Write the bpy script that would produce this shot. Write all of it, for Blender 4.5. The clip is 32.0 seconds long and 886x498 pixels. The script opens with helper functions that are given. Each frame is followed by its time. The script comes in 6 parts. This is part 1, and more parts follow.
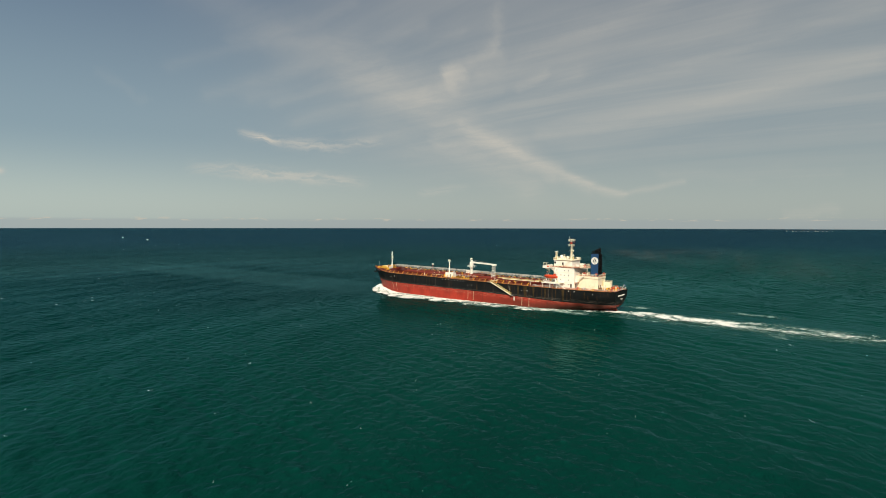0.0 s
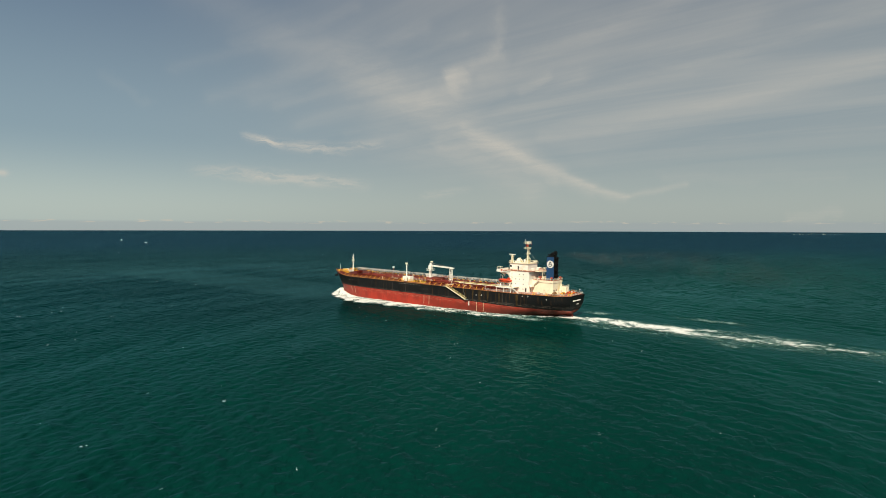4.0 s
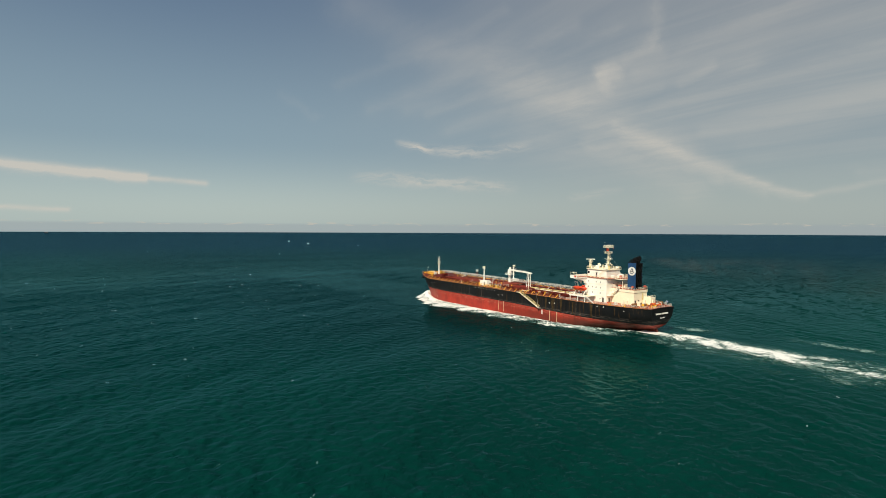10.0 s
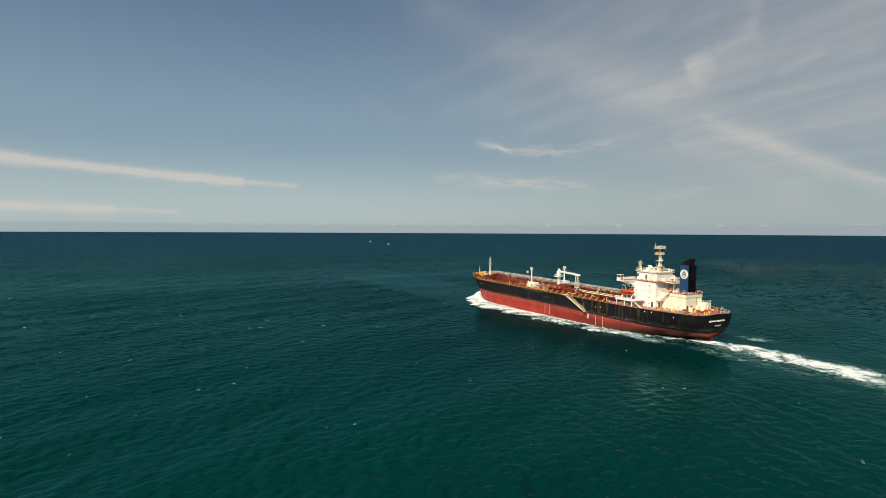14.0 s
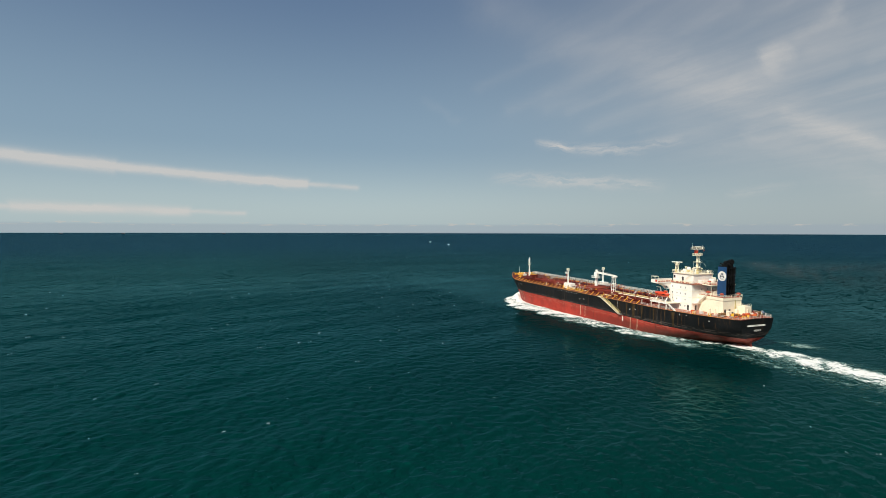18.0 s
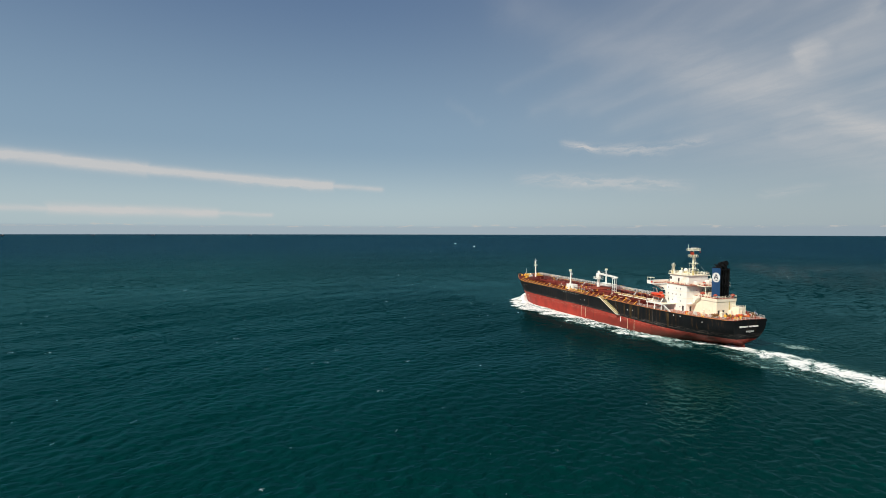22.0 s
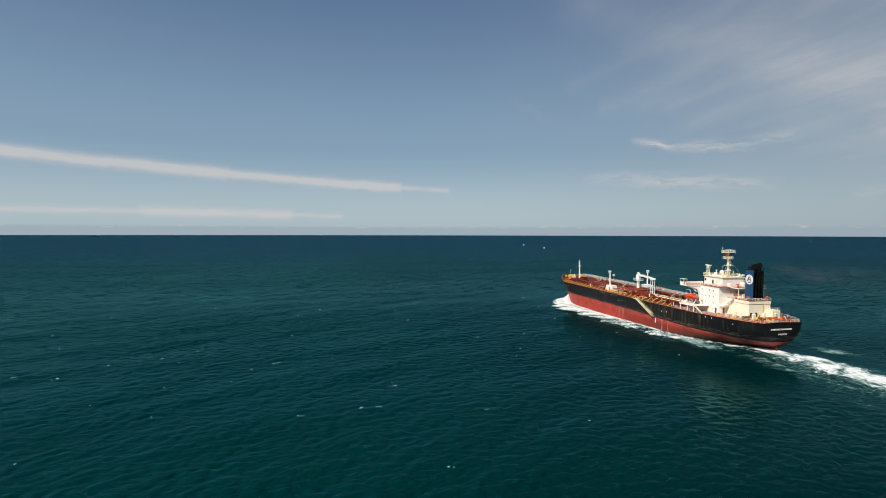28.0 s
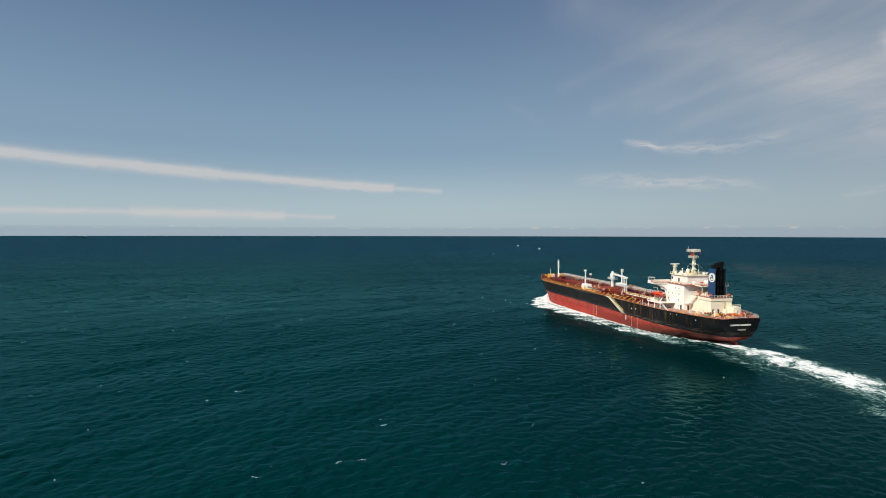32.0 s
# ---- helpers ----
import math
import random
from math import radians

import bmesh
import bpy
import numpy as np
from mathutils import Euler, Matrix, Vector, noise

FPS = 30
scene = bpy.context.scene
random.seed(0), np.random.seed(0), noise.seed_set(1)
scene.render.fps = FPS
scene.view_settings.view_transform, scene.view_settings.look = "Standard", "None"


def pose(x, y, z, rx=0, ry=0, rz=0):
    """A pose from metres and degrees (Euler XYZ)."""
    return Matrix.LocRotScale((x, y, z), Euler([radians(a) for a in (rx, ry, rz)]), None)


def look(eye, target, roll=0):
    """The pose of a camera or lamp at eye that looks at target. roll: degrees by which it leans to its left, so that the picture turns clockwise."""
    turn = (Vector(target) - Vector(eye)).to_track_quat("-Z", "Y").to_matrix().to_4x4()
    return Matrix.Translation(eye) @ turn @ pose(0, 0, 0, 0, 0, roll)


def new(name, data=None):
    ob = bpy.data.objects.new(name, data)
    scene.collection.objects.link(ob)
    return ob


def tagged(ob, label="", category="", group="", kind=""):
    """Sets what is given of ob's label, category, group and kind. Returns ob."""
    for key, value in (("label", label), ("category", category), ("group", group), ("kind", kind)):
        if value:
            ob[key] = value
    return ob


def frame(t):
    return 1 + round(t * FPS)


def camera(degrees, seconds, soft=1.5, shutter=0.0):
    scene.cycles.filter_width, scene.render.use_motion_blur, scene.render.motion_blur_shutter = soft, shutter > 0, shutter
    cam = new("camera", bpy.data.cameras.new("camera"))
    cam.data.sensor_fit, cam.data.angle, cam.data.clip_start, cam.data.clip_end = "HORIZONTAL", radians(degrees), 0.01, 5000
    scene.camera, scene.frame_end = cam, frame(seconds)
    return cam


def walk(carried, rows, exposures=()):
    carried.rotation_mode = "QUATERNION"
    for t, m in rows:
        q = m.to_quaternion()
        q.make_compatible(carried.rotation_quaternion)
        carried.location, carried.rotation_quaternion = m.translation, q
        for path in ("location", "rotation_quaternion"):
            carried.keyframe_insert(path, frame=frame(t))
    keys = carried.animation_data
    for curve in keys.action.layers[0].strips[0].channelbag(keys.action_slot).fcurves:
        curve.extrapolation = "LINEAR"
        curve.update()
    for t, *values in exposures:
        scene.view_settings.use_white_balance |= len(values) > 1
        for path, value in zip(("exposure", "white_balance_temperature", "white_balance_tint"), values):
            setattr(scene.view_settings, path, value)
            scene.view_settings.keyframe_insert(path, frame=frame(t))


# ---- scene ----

# ================= camera =================
SPEED = 10.5          # metres a second of the tanker over the water, along +x
SECONDS = 32.0
# seconds; place beside the tanker's stern (ahead, to port, up); yaw, pitch, roll
ROWS = [
    (0, -100.2, 280.4, 44.6, 217.89, -2.39, 0.10),
    (0.5, -101.9, 277.2, 44.6, 217.91, -2.33, 0.11),
    (1, -103.6, 274.0, 44.6, 217.96, -2.28, 0.11),
    (1.5, -105.4, 270.9, 44.5, 217.96, -2.24, 0.11),
    (2, -107.2, 267.8, 44.4, 217.97, -2.20, 0.11),
    (2.5, -109.0, 264.6, 44.3, 217.98, -2.18, 0.12),
    (3, -110.9, 261.3, 44.3, 218.03, -2.14, 0.13),
    (3.5, -112.8, 258.0, 44.3, 218.08, -2.12, 0.15),
    (5.5, -119.7, 245.3, 44.1, 218.23, -2.12, 0.15),
    (6, -121.5, 242.0, 44.0, 218.61, -2.11, 0.16),
    (6.5, -123.1, 238.6, 43.9, 220.27, -2.11, 0.17),
    (7, -124.8, 235.2, 43.9, 221.93, -2.09, 0.18),
    (7.5, -126.2, 231.8, 43.9, 223.96, -2.06, 0.19),
    (8, -127.5, 228.4, 43.9, 226.19, -2.01, 0.20),
    (8.5, -128.6, 225.1, 43.8, 228.31, -1.98, 0.20),
    (9, -129.6, 221.9, 43.8, 230.24, -1.94, 0.22),
    (9.5, -130.4, 218.8, 43.9, 231.85, -1.93, 0.23),
    (10, -131.2, 215.7, 44.0, 233.37, -1.90, 0.25),
    (10.5, -131.9, 212.9, 44.0, 234.78, -1.89, 0.26),
    (11, -132.6, 210.2, 44.1, 236.19, -1.88, 0.28),
    (11.5, -133.5, 207.8, 44.1, 237.07, -1.86, 0.30),
    (12, -134.4, 205.6, 44.1, 237.67, -1.87, 0.32),
    (12.5, -134.9, 203.4, 44.0, 238.56, -1.86, 0.34),
    (13, -135.5, 201.2, 43.8, 239.58, -1.87, 0.35),
    (13.5, -136.2, 199.1, 43.8, 240.63, -1.87, 0.32),
    (14, -136.9, 197.0, 43.7, 241.68, -1.88, 0.28),
    (14.5, -137.8, 195.2, 43.8, 242.43, -1.88, 0.25),
    (16.5, -141.2, 189.5, 44.2, 246.98, -1.89, 0.14),
    (17, -142.0, 188.1, 44.1, 247.25, -1.88, 0.13),
    (17.5, -142.9, 186.9, 44.1, 247.56, -1.87, 0.13),
    (18, -143.9, 185.6, 43.9, 247.89, -1.88, 0.13),
    (18.5, -145.1, 184.4, 44.0, 248.22, -1.83, 0.13),
    (19, -146.2, 183.4, 43.9, 248.48, -1.83, 0.13),
    (19.5, -147.4, 182.4, 44.1, 249.30, -1.80, 0.13),
    (20, -148.7, 181.5, 44.2, 249.47, -1.78, 0.12),
    (20.5, -150.0, 180.5, 44.2, 249.59, -1.77, 0.12),
    (21, -151.3, 179.4, 44.1, 249.73, -1.77, 0.13),
    (21.5, -152.6, 178.5, 44.0, 250.04, -1.75, 0.12),
    (22, -154.0, 177.8, 44.0, 250.40, -1.73, 0.12),
    (22.5, -155.4, 177.0, 44.0, 250.89, -1.71, 0.11),
    (23, -156.9, 176.4, 43.9, 251.50, -1.68, 0.11),
    (23.5, -158.5, 175.8, 43.9, 252.38, -1.67, 0.12),
    (24, -159.9, 175.3, 44.1, 253.07, -1.66, 0.13),
    (24.5, -161.3, 174.7, 44.2, 253.71, -1.65, 0.14),
    (25, -162.5, 173.9, 44.2, 254.39, -1.65, 0.14),
    (25.5, -163.6, 172.9, 44.2, 255.12, -1.65, 0.15),
    (27.5, -168.4, 168.7, 44.5, 257.29, -1.64, 0.12),
    (28, -169.6, 168.0, 44.4, 257.31, -1.65, 0.11),
    (28.5, -171.1, 167.3, 44.2, 257.42, -1.63, 0.11),
    (29, -172.7, 166.8, 44.1, 257.51, -1.61, 0.10),
    (29.5, -174.2, 166.3, 44.0, 257.56, -1.61, 0.10),
    (30, -175.6, 165.7, 44.1, 257.63, -1.60, 0.10),
    (30.5, -176.8, 165.0, 44.1, 257.71, -1.59, 0.10),
    (31, -177.9, 164.1, 44.1, 257.76, -1.59, 0.11),
    (31.5, -178.7, 163.3, 44.1, 256.78, -1.59, 0.11),
    (32, -179.0, 162.7, 44.1, 256.56, -1.57, 0.11),
]


def flown(t, x, y, z, yaw, pitch, roll):
    return pose(SPEED * t + x, y, z, 90 + pitch, 0, yaw) @ pose(0, 0, 0, 0, 0, roll)


cam = camera(78.2, SECONDS, soft=0.75)
# the camera's automatic white balance drifts from warm to neutral
TINTS = ((0, -0.07, 7450, 7), (7, -0.07, 7400, 7), (13, -0.06, 6980, 8), (19, -0.02, 6620, 9), (25, -0.06, 6420, 10), (32, -0.06, 6370, 10))
walk(cam, [(r[0], flown(*r)) for r in ROWS], exposures=TINTS)

# ================= light =================
SUN_AZ, SUN_EL = 118.0, 44.0      # degrees from +x towards +y, and above the horizon
SKY_STRENGTH = 0.094
SUN_STRENGTH = 5.0


def link(tree, a, b):
    tree.links.new(a, b)


def math_node(tree, op, a, b=None, clamp=False):
    n = tree.nodes.new("ShaderNodeMath")
    n.operation, n.use_clamp = op, clamp
    for i, v in enumerate((a, b)):
        if v is None:
            continue
        if isinstance(v, (int, float)):
            n.inputs[i].default_value = v
        else:
            tree.links.new(v, n.inputs[i])
    return n.outputs[0]


def mix_rgb(tree, fac, a, b, blend="MIX"):
    n = tree.nodes.new("ShaderNodeMix")
    n.data_type, n.blend_type = "RGBA", blend
    for sock, v in ((n.inputs[0], fac), (n.inputs[6], a), (n.inputs[7], b)):
        if isinstance(v, (int, float)):
            sock.default_value = v
        elif isinstance(v, tuple):
            sock.default_value = (*v, 1) if len(v) == 3 else v
        else:
            tree.links.new(v, sock)
    return n.outputs[2]


def ramp(tree, fac, lo, hi):
    n = tree.nodes.new("ShaderNodeMapRange")
    n.interpolation_type = "SMOOTHSTEP"
    tree.links.new(fac, n.inputs[0])
    n.inputs[1].default_value, n.inputs[2].default_value = lo, hi
    return n.outputs[0]


def streak_group():
    """A soft streak of cloud between two places of the sky."""
    g = bpy.data.node_groups.new("streak", "ShaderNodeTree")
    for name, kind in (("p", "NodeSocketVector"), ("a", "NodeSocketVector"), ("b", "NodeSocketVector"), ("width", "NodeSocketFloat"), ("strength", "NodeSocketFloat"), ("taper", "NodeSocketFloat")):
        g.interface.new_socket(name, in_out="INPUT", socket_type=kind)
    g.interface.new_socket("value", in_out="OUTPUT", socket_type="NodeSocketFloat")
    i, o = g.nodes.new("NodeGroupInput"), g.nodes.new("NodeGroupOutput")

    def vec(op, a, b=None, scale=None):
        n = g.nodes.new("ShaderNodeVectorMath")
        n.operation = op
        g.links.new(a, n.inputs[0])
        if b is not None:
            g.links.new(b, n.inputs[1])
        if scale is not None:
            g.links.new(scale, n.inputs["Scale"])
        return n.outputs["Value"] if op in ("DOT_PRODUCT", "LENGTH") else n.outputs["Vector"]

    d, ab = vec("SUBTRACT", i.outputs[0], i.outputs[1]), vec("SUBTRACT", i.outputs[2], i.outputs[1])
    t = math_node(g, "DIVIDE", vec("DOT_PRODUCT", d, ab), vec("DOT_PRODUCT", ab, ab))
    tc = math_node(g, "ADD", t, 0.0, True)
    far = vec("LENGTH", vec("SUBTRACT", d, vec("SCALE", ab, scale=tc)))
    q = math_node(g, "DIVIDE", far, i.outputs[3])
    fall = math_node(g, "POWER", 2.718, math_node(g, "MULTIPLY", math_node(g, "MULTIPLY", q, q), -1.0))
    ends = math_node(g, "MULTIPLY", math_node(g, "POWER", math_node(g, "ABSOLUTE", math_node(g, "SUBTRACT", math_node(g, "MULTIPLY", tc, 2.0), 1.0)), 2.5), i.outputs[5])
    fall = math_node(g, "MULTIPLY", fall, math_node(g, "SUBTRACT", 1.0, ends))
    g.links.new(math_node(g, "MULTIPLY", fall, i.outputs[4]), o.inputs[0])
    return g


# streaks of cirrus: azimuth and height of both ends (degrees), half width, strength
STREAKS = (
    (-27, 22, -47, 13.4, 2.0, 0.15), (-92, 14.6, -59, 10.6, 2, 0.12), (-80, 18.2, -50, 13.2, 2.2, 0.14), (-92, 10.0, -66, 7.6, 1.4, 0.087),
    (-57.5, 21.5, -57.2, 17.5, 0.81, 0.12), (-57.2, 17.5, -53, 15.0, 1.0, 0.18), (-53.2, 15.3, -52.2, 14.8, 0.8, 0.18), (-92, 21, -66, 18, 2.4, 0.099),
    (-46, 14.8, -33, 12.4, 1.1, 0.099), (-88, 4.6, -74, 4.9, 0.54, 0.087), (-84.5, 1.1, -88, 1.2, 0.41, 0.19), (-20, 13.5, -24, 11.5, 0.41, 0.062),
)
WISPS = (
    (-43, 16.0, -50, 12.6, 2.6, 0.2), (-50, 12.6, -55, 9.6, 2.4, 0.27), (-55, 9.4, -60, 7.0, 1.6, 0.34), (-60, 6.9, -63.5, 5.3, 1.1, 0.36),
    (-63.5, 5.3, -67, 4.0, 0.7, 0.33), (-67, 4.0, -70, 3.25, 0.45, 0.28), (-70, 3.25, -76, 4.25, 0.28, 0.22),
    (-52, 9.0, -61, 4.6, 2.0, 0.24), (-46, 9.6, -53, 7.6, 2.4, 0.13), (-57.4, 20.2, -56.8, 18.0, 0.8, 0.035), (-56.8, 18.0, -54.2, 15.6, 0.8, 0.1),
    (-54.0, 15.6, -52.4, 15.4, 0.75, 0.3), (-52.4, 15.4, -53.2, 13.6, 0.8, 0.18), (-62.5, 15.2, -60, 13.8, 0.6, 0.14), (-66, 14.8, -56, 11.2, 0.9, 0.12),
    (-90, 17.5, -60, 12.4, 0.9, 0.12), (-90, 13.2, -62, 9.4, 0.8, 0.11), (-78, 22, -56, 15.4, 0.9, 0.11),
    (-29, 12.4, -50, 20.0, 0.7, 0.08), (-35, 12.0, -54, 19.2, 0.5, 0.07), (-26, 14.6, -43, 21.5, 0.6, 0.06), (-37, 10.4, -56, 16.8, 0.7, 0.075),
    (-42, 9.6, -58, 13.6, 0.5, 0.06), (-31, 17.4, -46, 18.6, 0.7, 0.06),
)
# loose wisps that taper to both ends
TUFTS = (
    (-31.5, 9.1, -36.5, 8.1, 0.4, 0.66), (-34.5, 8.4, -43, 7.9, 0.55, 0.45), (-39.5, 8.0, -46, 8.8, 0.4, 0.41), (-26.5, 5.6, -45, 4.4, 0.6, 0.49),
    (-31.5, 5.1, -37.5, 4.8, 0.34, 0.57), (-38.5, 4.7, -44, 4.4, 0.3, 0.41), (-49, 3.4, -55, 4.1, 0.4, 0.20), (-8, 4.6, 3, 5.0, 0.5, 0.29),
)
LONG_STREAKS = ((-54, 10.4, -59, 8.0, 0.6, 0.16), (-59, 8.0, -63.5, 5.8, 0.5, 0.22), (-63.5, 5.8, -67.5, 4.1, 0.34, 0.24), (-67.5, 4.1, -70.5, 3.3, 0.24, 0.22), (34, 7.1, 9, 5.75, 0.5, 1.1), (9, 5.75, -8, 4.75, 0.4, 1.05), (-8, 4.75, -13.2, 4.45, 0.24, 0.6), (16.2, 2.05, 3, 1.85, 0.4, 1.0), (4, 1.9, -2, 1.7, 0.22, 0.6), (32, 1.9, 15.2, 2.0, 0.26, 0.8))


def build_world():
    world = bpy.data.worlds.new("open_sky")
    scene.world = world
    world.use_nodes = True
    t = world.node_tree
    t.nodes.clear()
    sky = t.nodes.new("ShaderNodeTexSky")
    sky.sky_type, sky.sun_disc = "NISHITA", False
    sky.sun_elevation, sky.sun_rotation = radians(SUN_EL), radians(90 - SUN_AZ)
    sky.air_density, sky.dust_density, sky.ozone_density = 1.0, 1.6, 1.0
    way = t.nodes.new("ShaderNodeTexCoord").outputs["Generated"]
    sep = t.nodes.new("ShaderNodeSeparateXYZ")
    link(t, way, sep.inputs[0])
    x, y, z = sep.outputs
    az = math_node(t, "MULTIPLY", math_node(t, "ARCTAN2", y, x), 57.29578)
    el = math_node(t, "MULTIPLY", math_node(t, "ARCSINE", z), 57.29578)
    flat = t.nodes.new("ShaderNodeCombineXYZ")
    link(t, az, flat.inputs[0]), link(t, el, flat.inputs[1])
    # wispy warp of the sky's grid
    warp = t.nodes.new("ShaderNodeTexNoise")
    warp.inputs["Scale"].default_value, warp.inputs["Detail"].default_value, warp.inputs["Roughness"].default_value = 0.22, 6, 0.62
    link(t, flat.outputs[0], warp.inputs["Vector"])
    shift = t.nodes.new("ShaderNodeVectorMath")
    shift.operation = "MULTIPLY_ADD"
    link(t, warp.outputs["Color"], shift.inputs[0])
    shift.inputs[1].default_value, shift.inputs[2].default_value = (5.0, 2.6, 0), (-2.5, -1.3, 0)
    moved = t.nodes.new("ShaderNodeVectorMath")
    link(t, flat.outputs[0], moved.inputs[0]), link(t, shift.outputs[0], moved.inputs[1])
    calm = t.nodes.new("ShaderNodeVectorMath")
    calm.operation = "MULTIPLY_ADD"
    link(t, shift.outputs[0], calm.inputs[0])
    calm.inputs[1].default_value = (0.25, 0.16, 0)
    link(t, flat.outputs[0], calm.inputs[2])
    gentle = t.nodes.new("ShaderNodeVectorMath")
    gentle.operation = "MULTIPLY_ADD"
    link(t, shift.outputs[0], gentle.inputs[0])
    gentle.inputs[1].default_value = (0.5, 0.3, 0)
    link(t, flat.outputs[0], gentle.inputs[2])
    group, layers = streak_group(), []
    for rows, place, join in ((STREAKS, moved.outputs[0], "ADD"), (WISPS, gentle.outputs[0], "MAXIMUM"), (TUFTS, gentle.outputs[0], "MAXIMUM"), (LONG_STREAKS, calm.outputs[0], "MAXIMUM")):
        total = None
        for a0, e0, a1, e1, w, s in rows:
            n = t.nodes.new("ShaderNodeGroup")
            n.node_tree = group
            link(t, place, n.inputs[0])
            n.inputs[1].default_value, n.inputs[2].default_value = (a0, e0, 0), (a1, e1, 0)
            n.inputs[3].default_value, n.inputs[4].default_value, n.inputs[5].default_value = w, s, float(rows is TUFTS)
            total = n.outputs[0] if total is None else math_node(t, join, total, n.outputs[0])
        layers.append(total)
    # fibres of the high cirrus, drawn out along the wind on a flat layer of cloud
    lift = math_node(t, "ADD", math_node(t, "MAXIMUM", z, 0.0), 0.05)
    layer = t.nodes.new("ShaderNodeCombineXYZ")
    link(t, math_node(t, "DIVIDE", x, lift), layer.inputs[0]), link(t, math_node(t, "DIVIDE", y, lift), layer.inputs[1])
    turn = t.nodes.new("ShaderNodeMapping")
    link(t, layer.outputs[0], turn.inputs["Vector"])
    turn.inputs["Rotation"].default_value, turn.inputs["Scale"].default_value = (0, 0, radians(20)), (0.35, 1.7, 1)
    fibre = t.nodes.new("ShaderNodeTexNoise")
    fibre.inputs["Scale"].default_value, fibre.inputs["Detail"].default_value, fibre.inputs["Roughness"].default_value = 1.0, 8, 0.58
    fibre.inputs["Distortion"].default_value = 0.5
    link(t, turn.outputs[0], fibre.inputs["Vector"])
    veil = math_node(t, "MULTIPLY", ramp(t, fibre.outputs["Fac"], 0.18, 0.84), ramp(t, az, -22.0, -62.0))
    veil = math_node(t, "MULTIPLY", veil, math_node(t, "MULTIPLY", ramp(t, el, 3.0, 12.0), 0.29))
    rough = math_node(t, "ADD", math_node(t, "MULTIPLY", ramp(t, fibre.outputs["Fac"], 0.26, 0.8), 0.65), 0.34)
    thin = math_node(t, "ADD", math_node(t, "MULTIPLY", ramp(t, fibre.outputs["Fac"], 0.3, 0.75), 0.35), 0.75)
    combed = t.nodes.new("ShaderNodeMapping")
    link(t, moved.outputs[0], combed.inputs["Vector"])
    combed.inputs["Rotation"].default_value, combed.inputs["Scale"].default_value = (0, 0, radians(-6)), (0.35, 2.6, 1)
    hairs = t.nodes.new("ShaderNodeTexNoise")
    hairs.inputs["Scale"].default_value, hairs.inputs["Detail"].default_value, hairs.inputs["Roughness"].default_value = 0.8, 7, 0.62
    link(t, combed.outputs[0], hairs.inputs["Vector"])
    torn = math_node(t, "ADD", math_node(t, "MULTIPLY", ramp(t, hairs.outputs["Fac"], 0.34, 0.62), 0.85), 0.2)
    near = math_node(t, "ADD", math_node(t, "MULTIPLY", math_node(t, "ADD", layers[1], layers[3]), thin), math_node(t, "MULTIPLY", layers[2], torn))
    near = math_node(t, "MULTIPLY", near, math_node(t, "ADD", math_node(t, "MULTIPLY", ramp(t, hairs.outputs["Fac"], 0.3, 0.7), 0.4), 0.78))
    cloud = math_node(t, "ADD", math_node(t, "ADD", math_node(t, "MULTIPLY", layers[0], rough), near), veil)
    # row of small cumulus far out over the horizon
    stretch = t.nodes.new("ShaderNodeVectorMath")
    stretch.operation = "MULTIPLY"
    link(t, flat.outputs[0], stretch.inputs[0])
    stretch.inputs[1].default_value = (0.55, 3.2, 1)
    puff = t.nodes.new("ShaderNodeTexNoise")
    puff.inputs["Scale"].default_value, puff.inputs["Detail"].default_value, puff.inputs["Roughness"].default_value = 1.0, 5, 0.6
    link(t, stretch.outputs[0], puff.inputs["Vector"])
    band = math_node(t, "MULTIPLY", ramp(t, el, 0.45, 0.6), ramp(t, el, 1.0, 0.62))
    low = math_node(t, "MULTIPLY", math_node(t, "MULTIPLY", ramp(t, puff.outputs["Fac"], 0.54, 0.64), band), 0.7)
    base = math_node(t, "MULTIPLY", ramp(t, el, 0.8, 0.5), 0.6)
    # sea haze and thin high veil over the clear sky
    up = mix_rgb(t, ramp(t, el, 1.0, 9.0), (5.0, 6.3, 6.85), (2.6, 3.9, 5.15))
    up = mix_rgb(t, ramp(t, el, 7.0, 26.0), up, (1.12, 1.88, 3.3))
    hazy = mix_rgb(t, 0.78, sky.outputs[0], up)
    grey = math_node(t, "MULTIPLY", ramp(t, az, -8.0, -62.0), 0.42)
    hazy = mix_rgb(t, grey, hazy, (2.9, 3.25, 3.55))
    hazy = mix_rgb(t, base, hazy, (3.5, 4.2, 4.9))
    clouded = mix_rgb(t, math_node(t, "MINIMUM", cloud, 0.8), hazy, (6.5, 6.35, 6.25))
    clouded = mix_rgb(t, low, clouded, (5.8, 5.6, 5.3))
    # below the horizon the water goes on
    out = mix_rgb(t, ramp(t, el, -0.20, -0.23), clouded, (0.25, 0.62, 0.95))
    bg = t.nodes.new("ShaderNodeBackground")
    bg.inputs["Strength"].default_value = SKY_STRENGTH
    link(t, out, bg.inputs["Color"])
    link(t, bg.outputs[0], t.nodes.new("ShaderNodeOutputWorld").inputs["Surface"])


def build_sun():
    data = bpy.data.lights.new("sun", "SUN")
    data.energy, data.angle, data.color = SUN_STRENGTH, radians(0.53), (1.0, 0.93, 0.82)
    ob = new("sun", data)
    a, e = radians(SUN_AZ), radians(SUN_EL)
    d = Vector((math.cos(a) * math.cos(e), math.sin(a) * math.cos(e), math.sin(e)))
    ob.matrix_world = look(d * 400, (0, 0, 0))


build_world()
build_sun()

# ================= materials =================


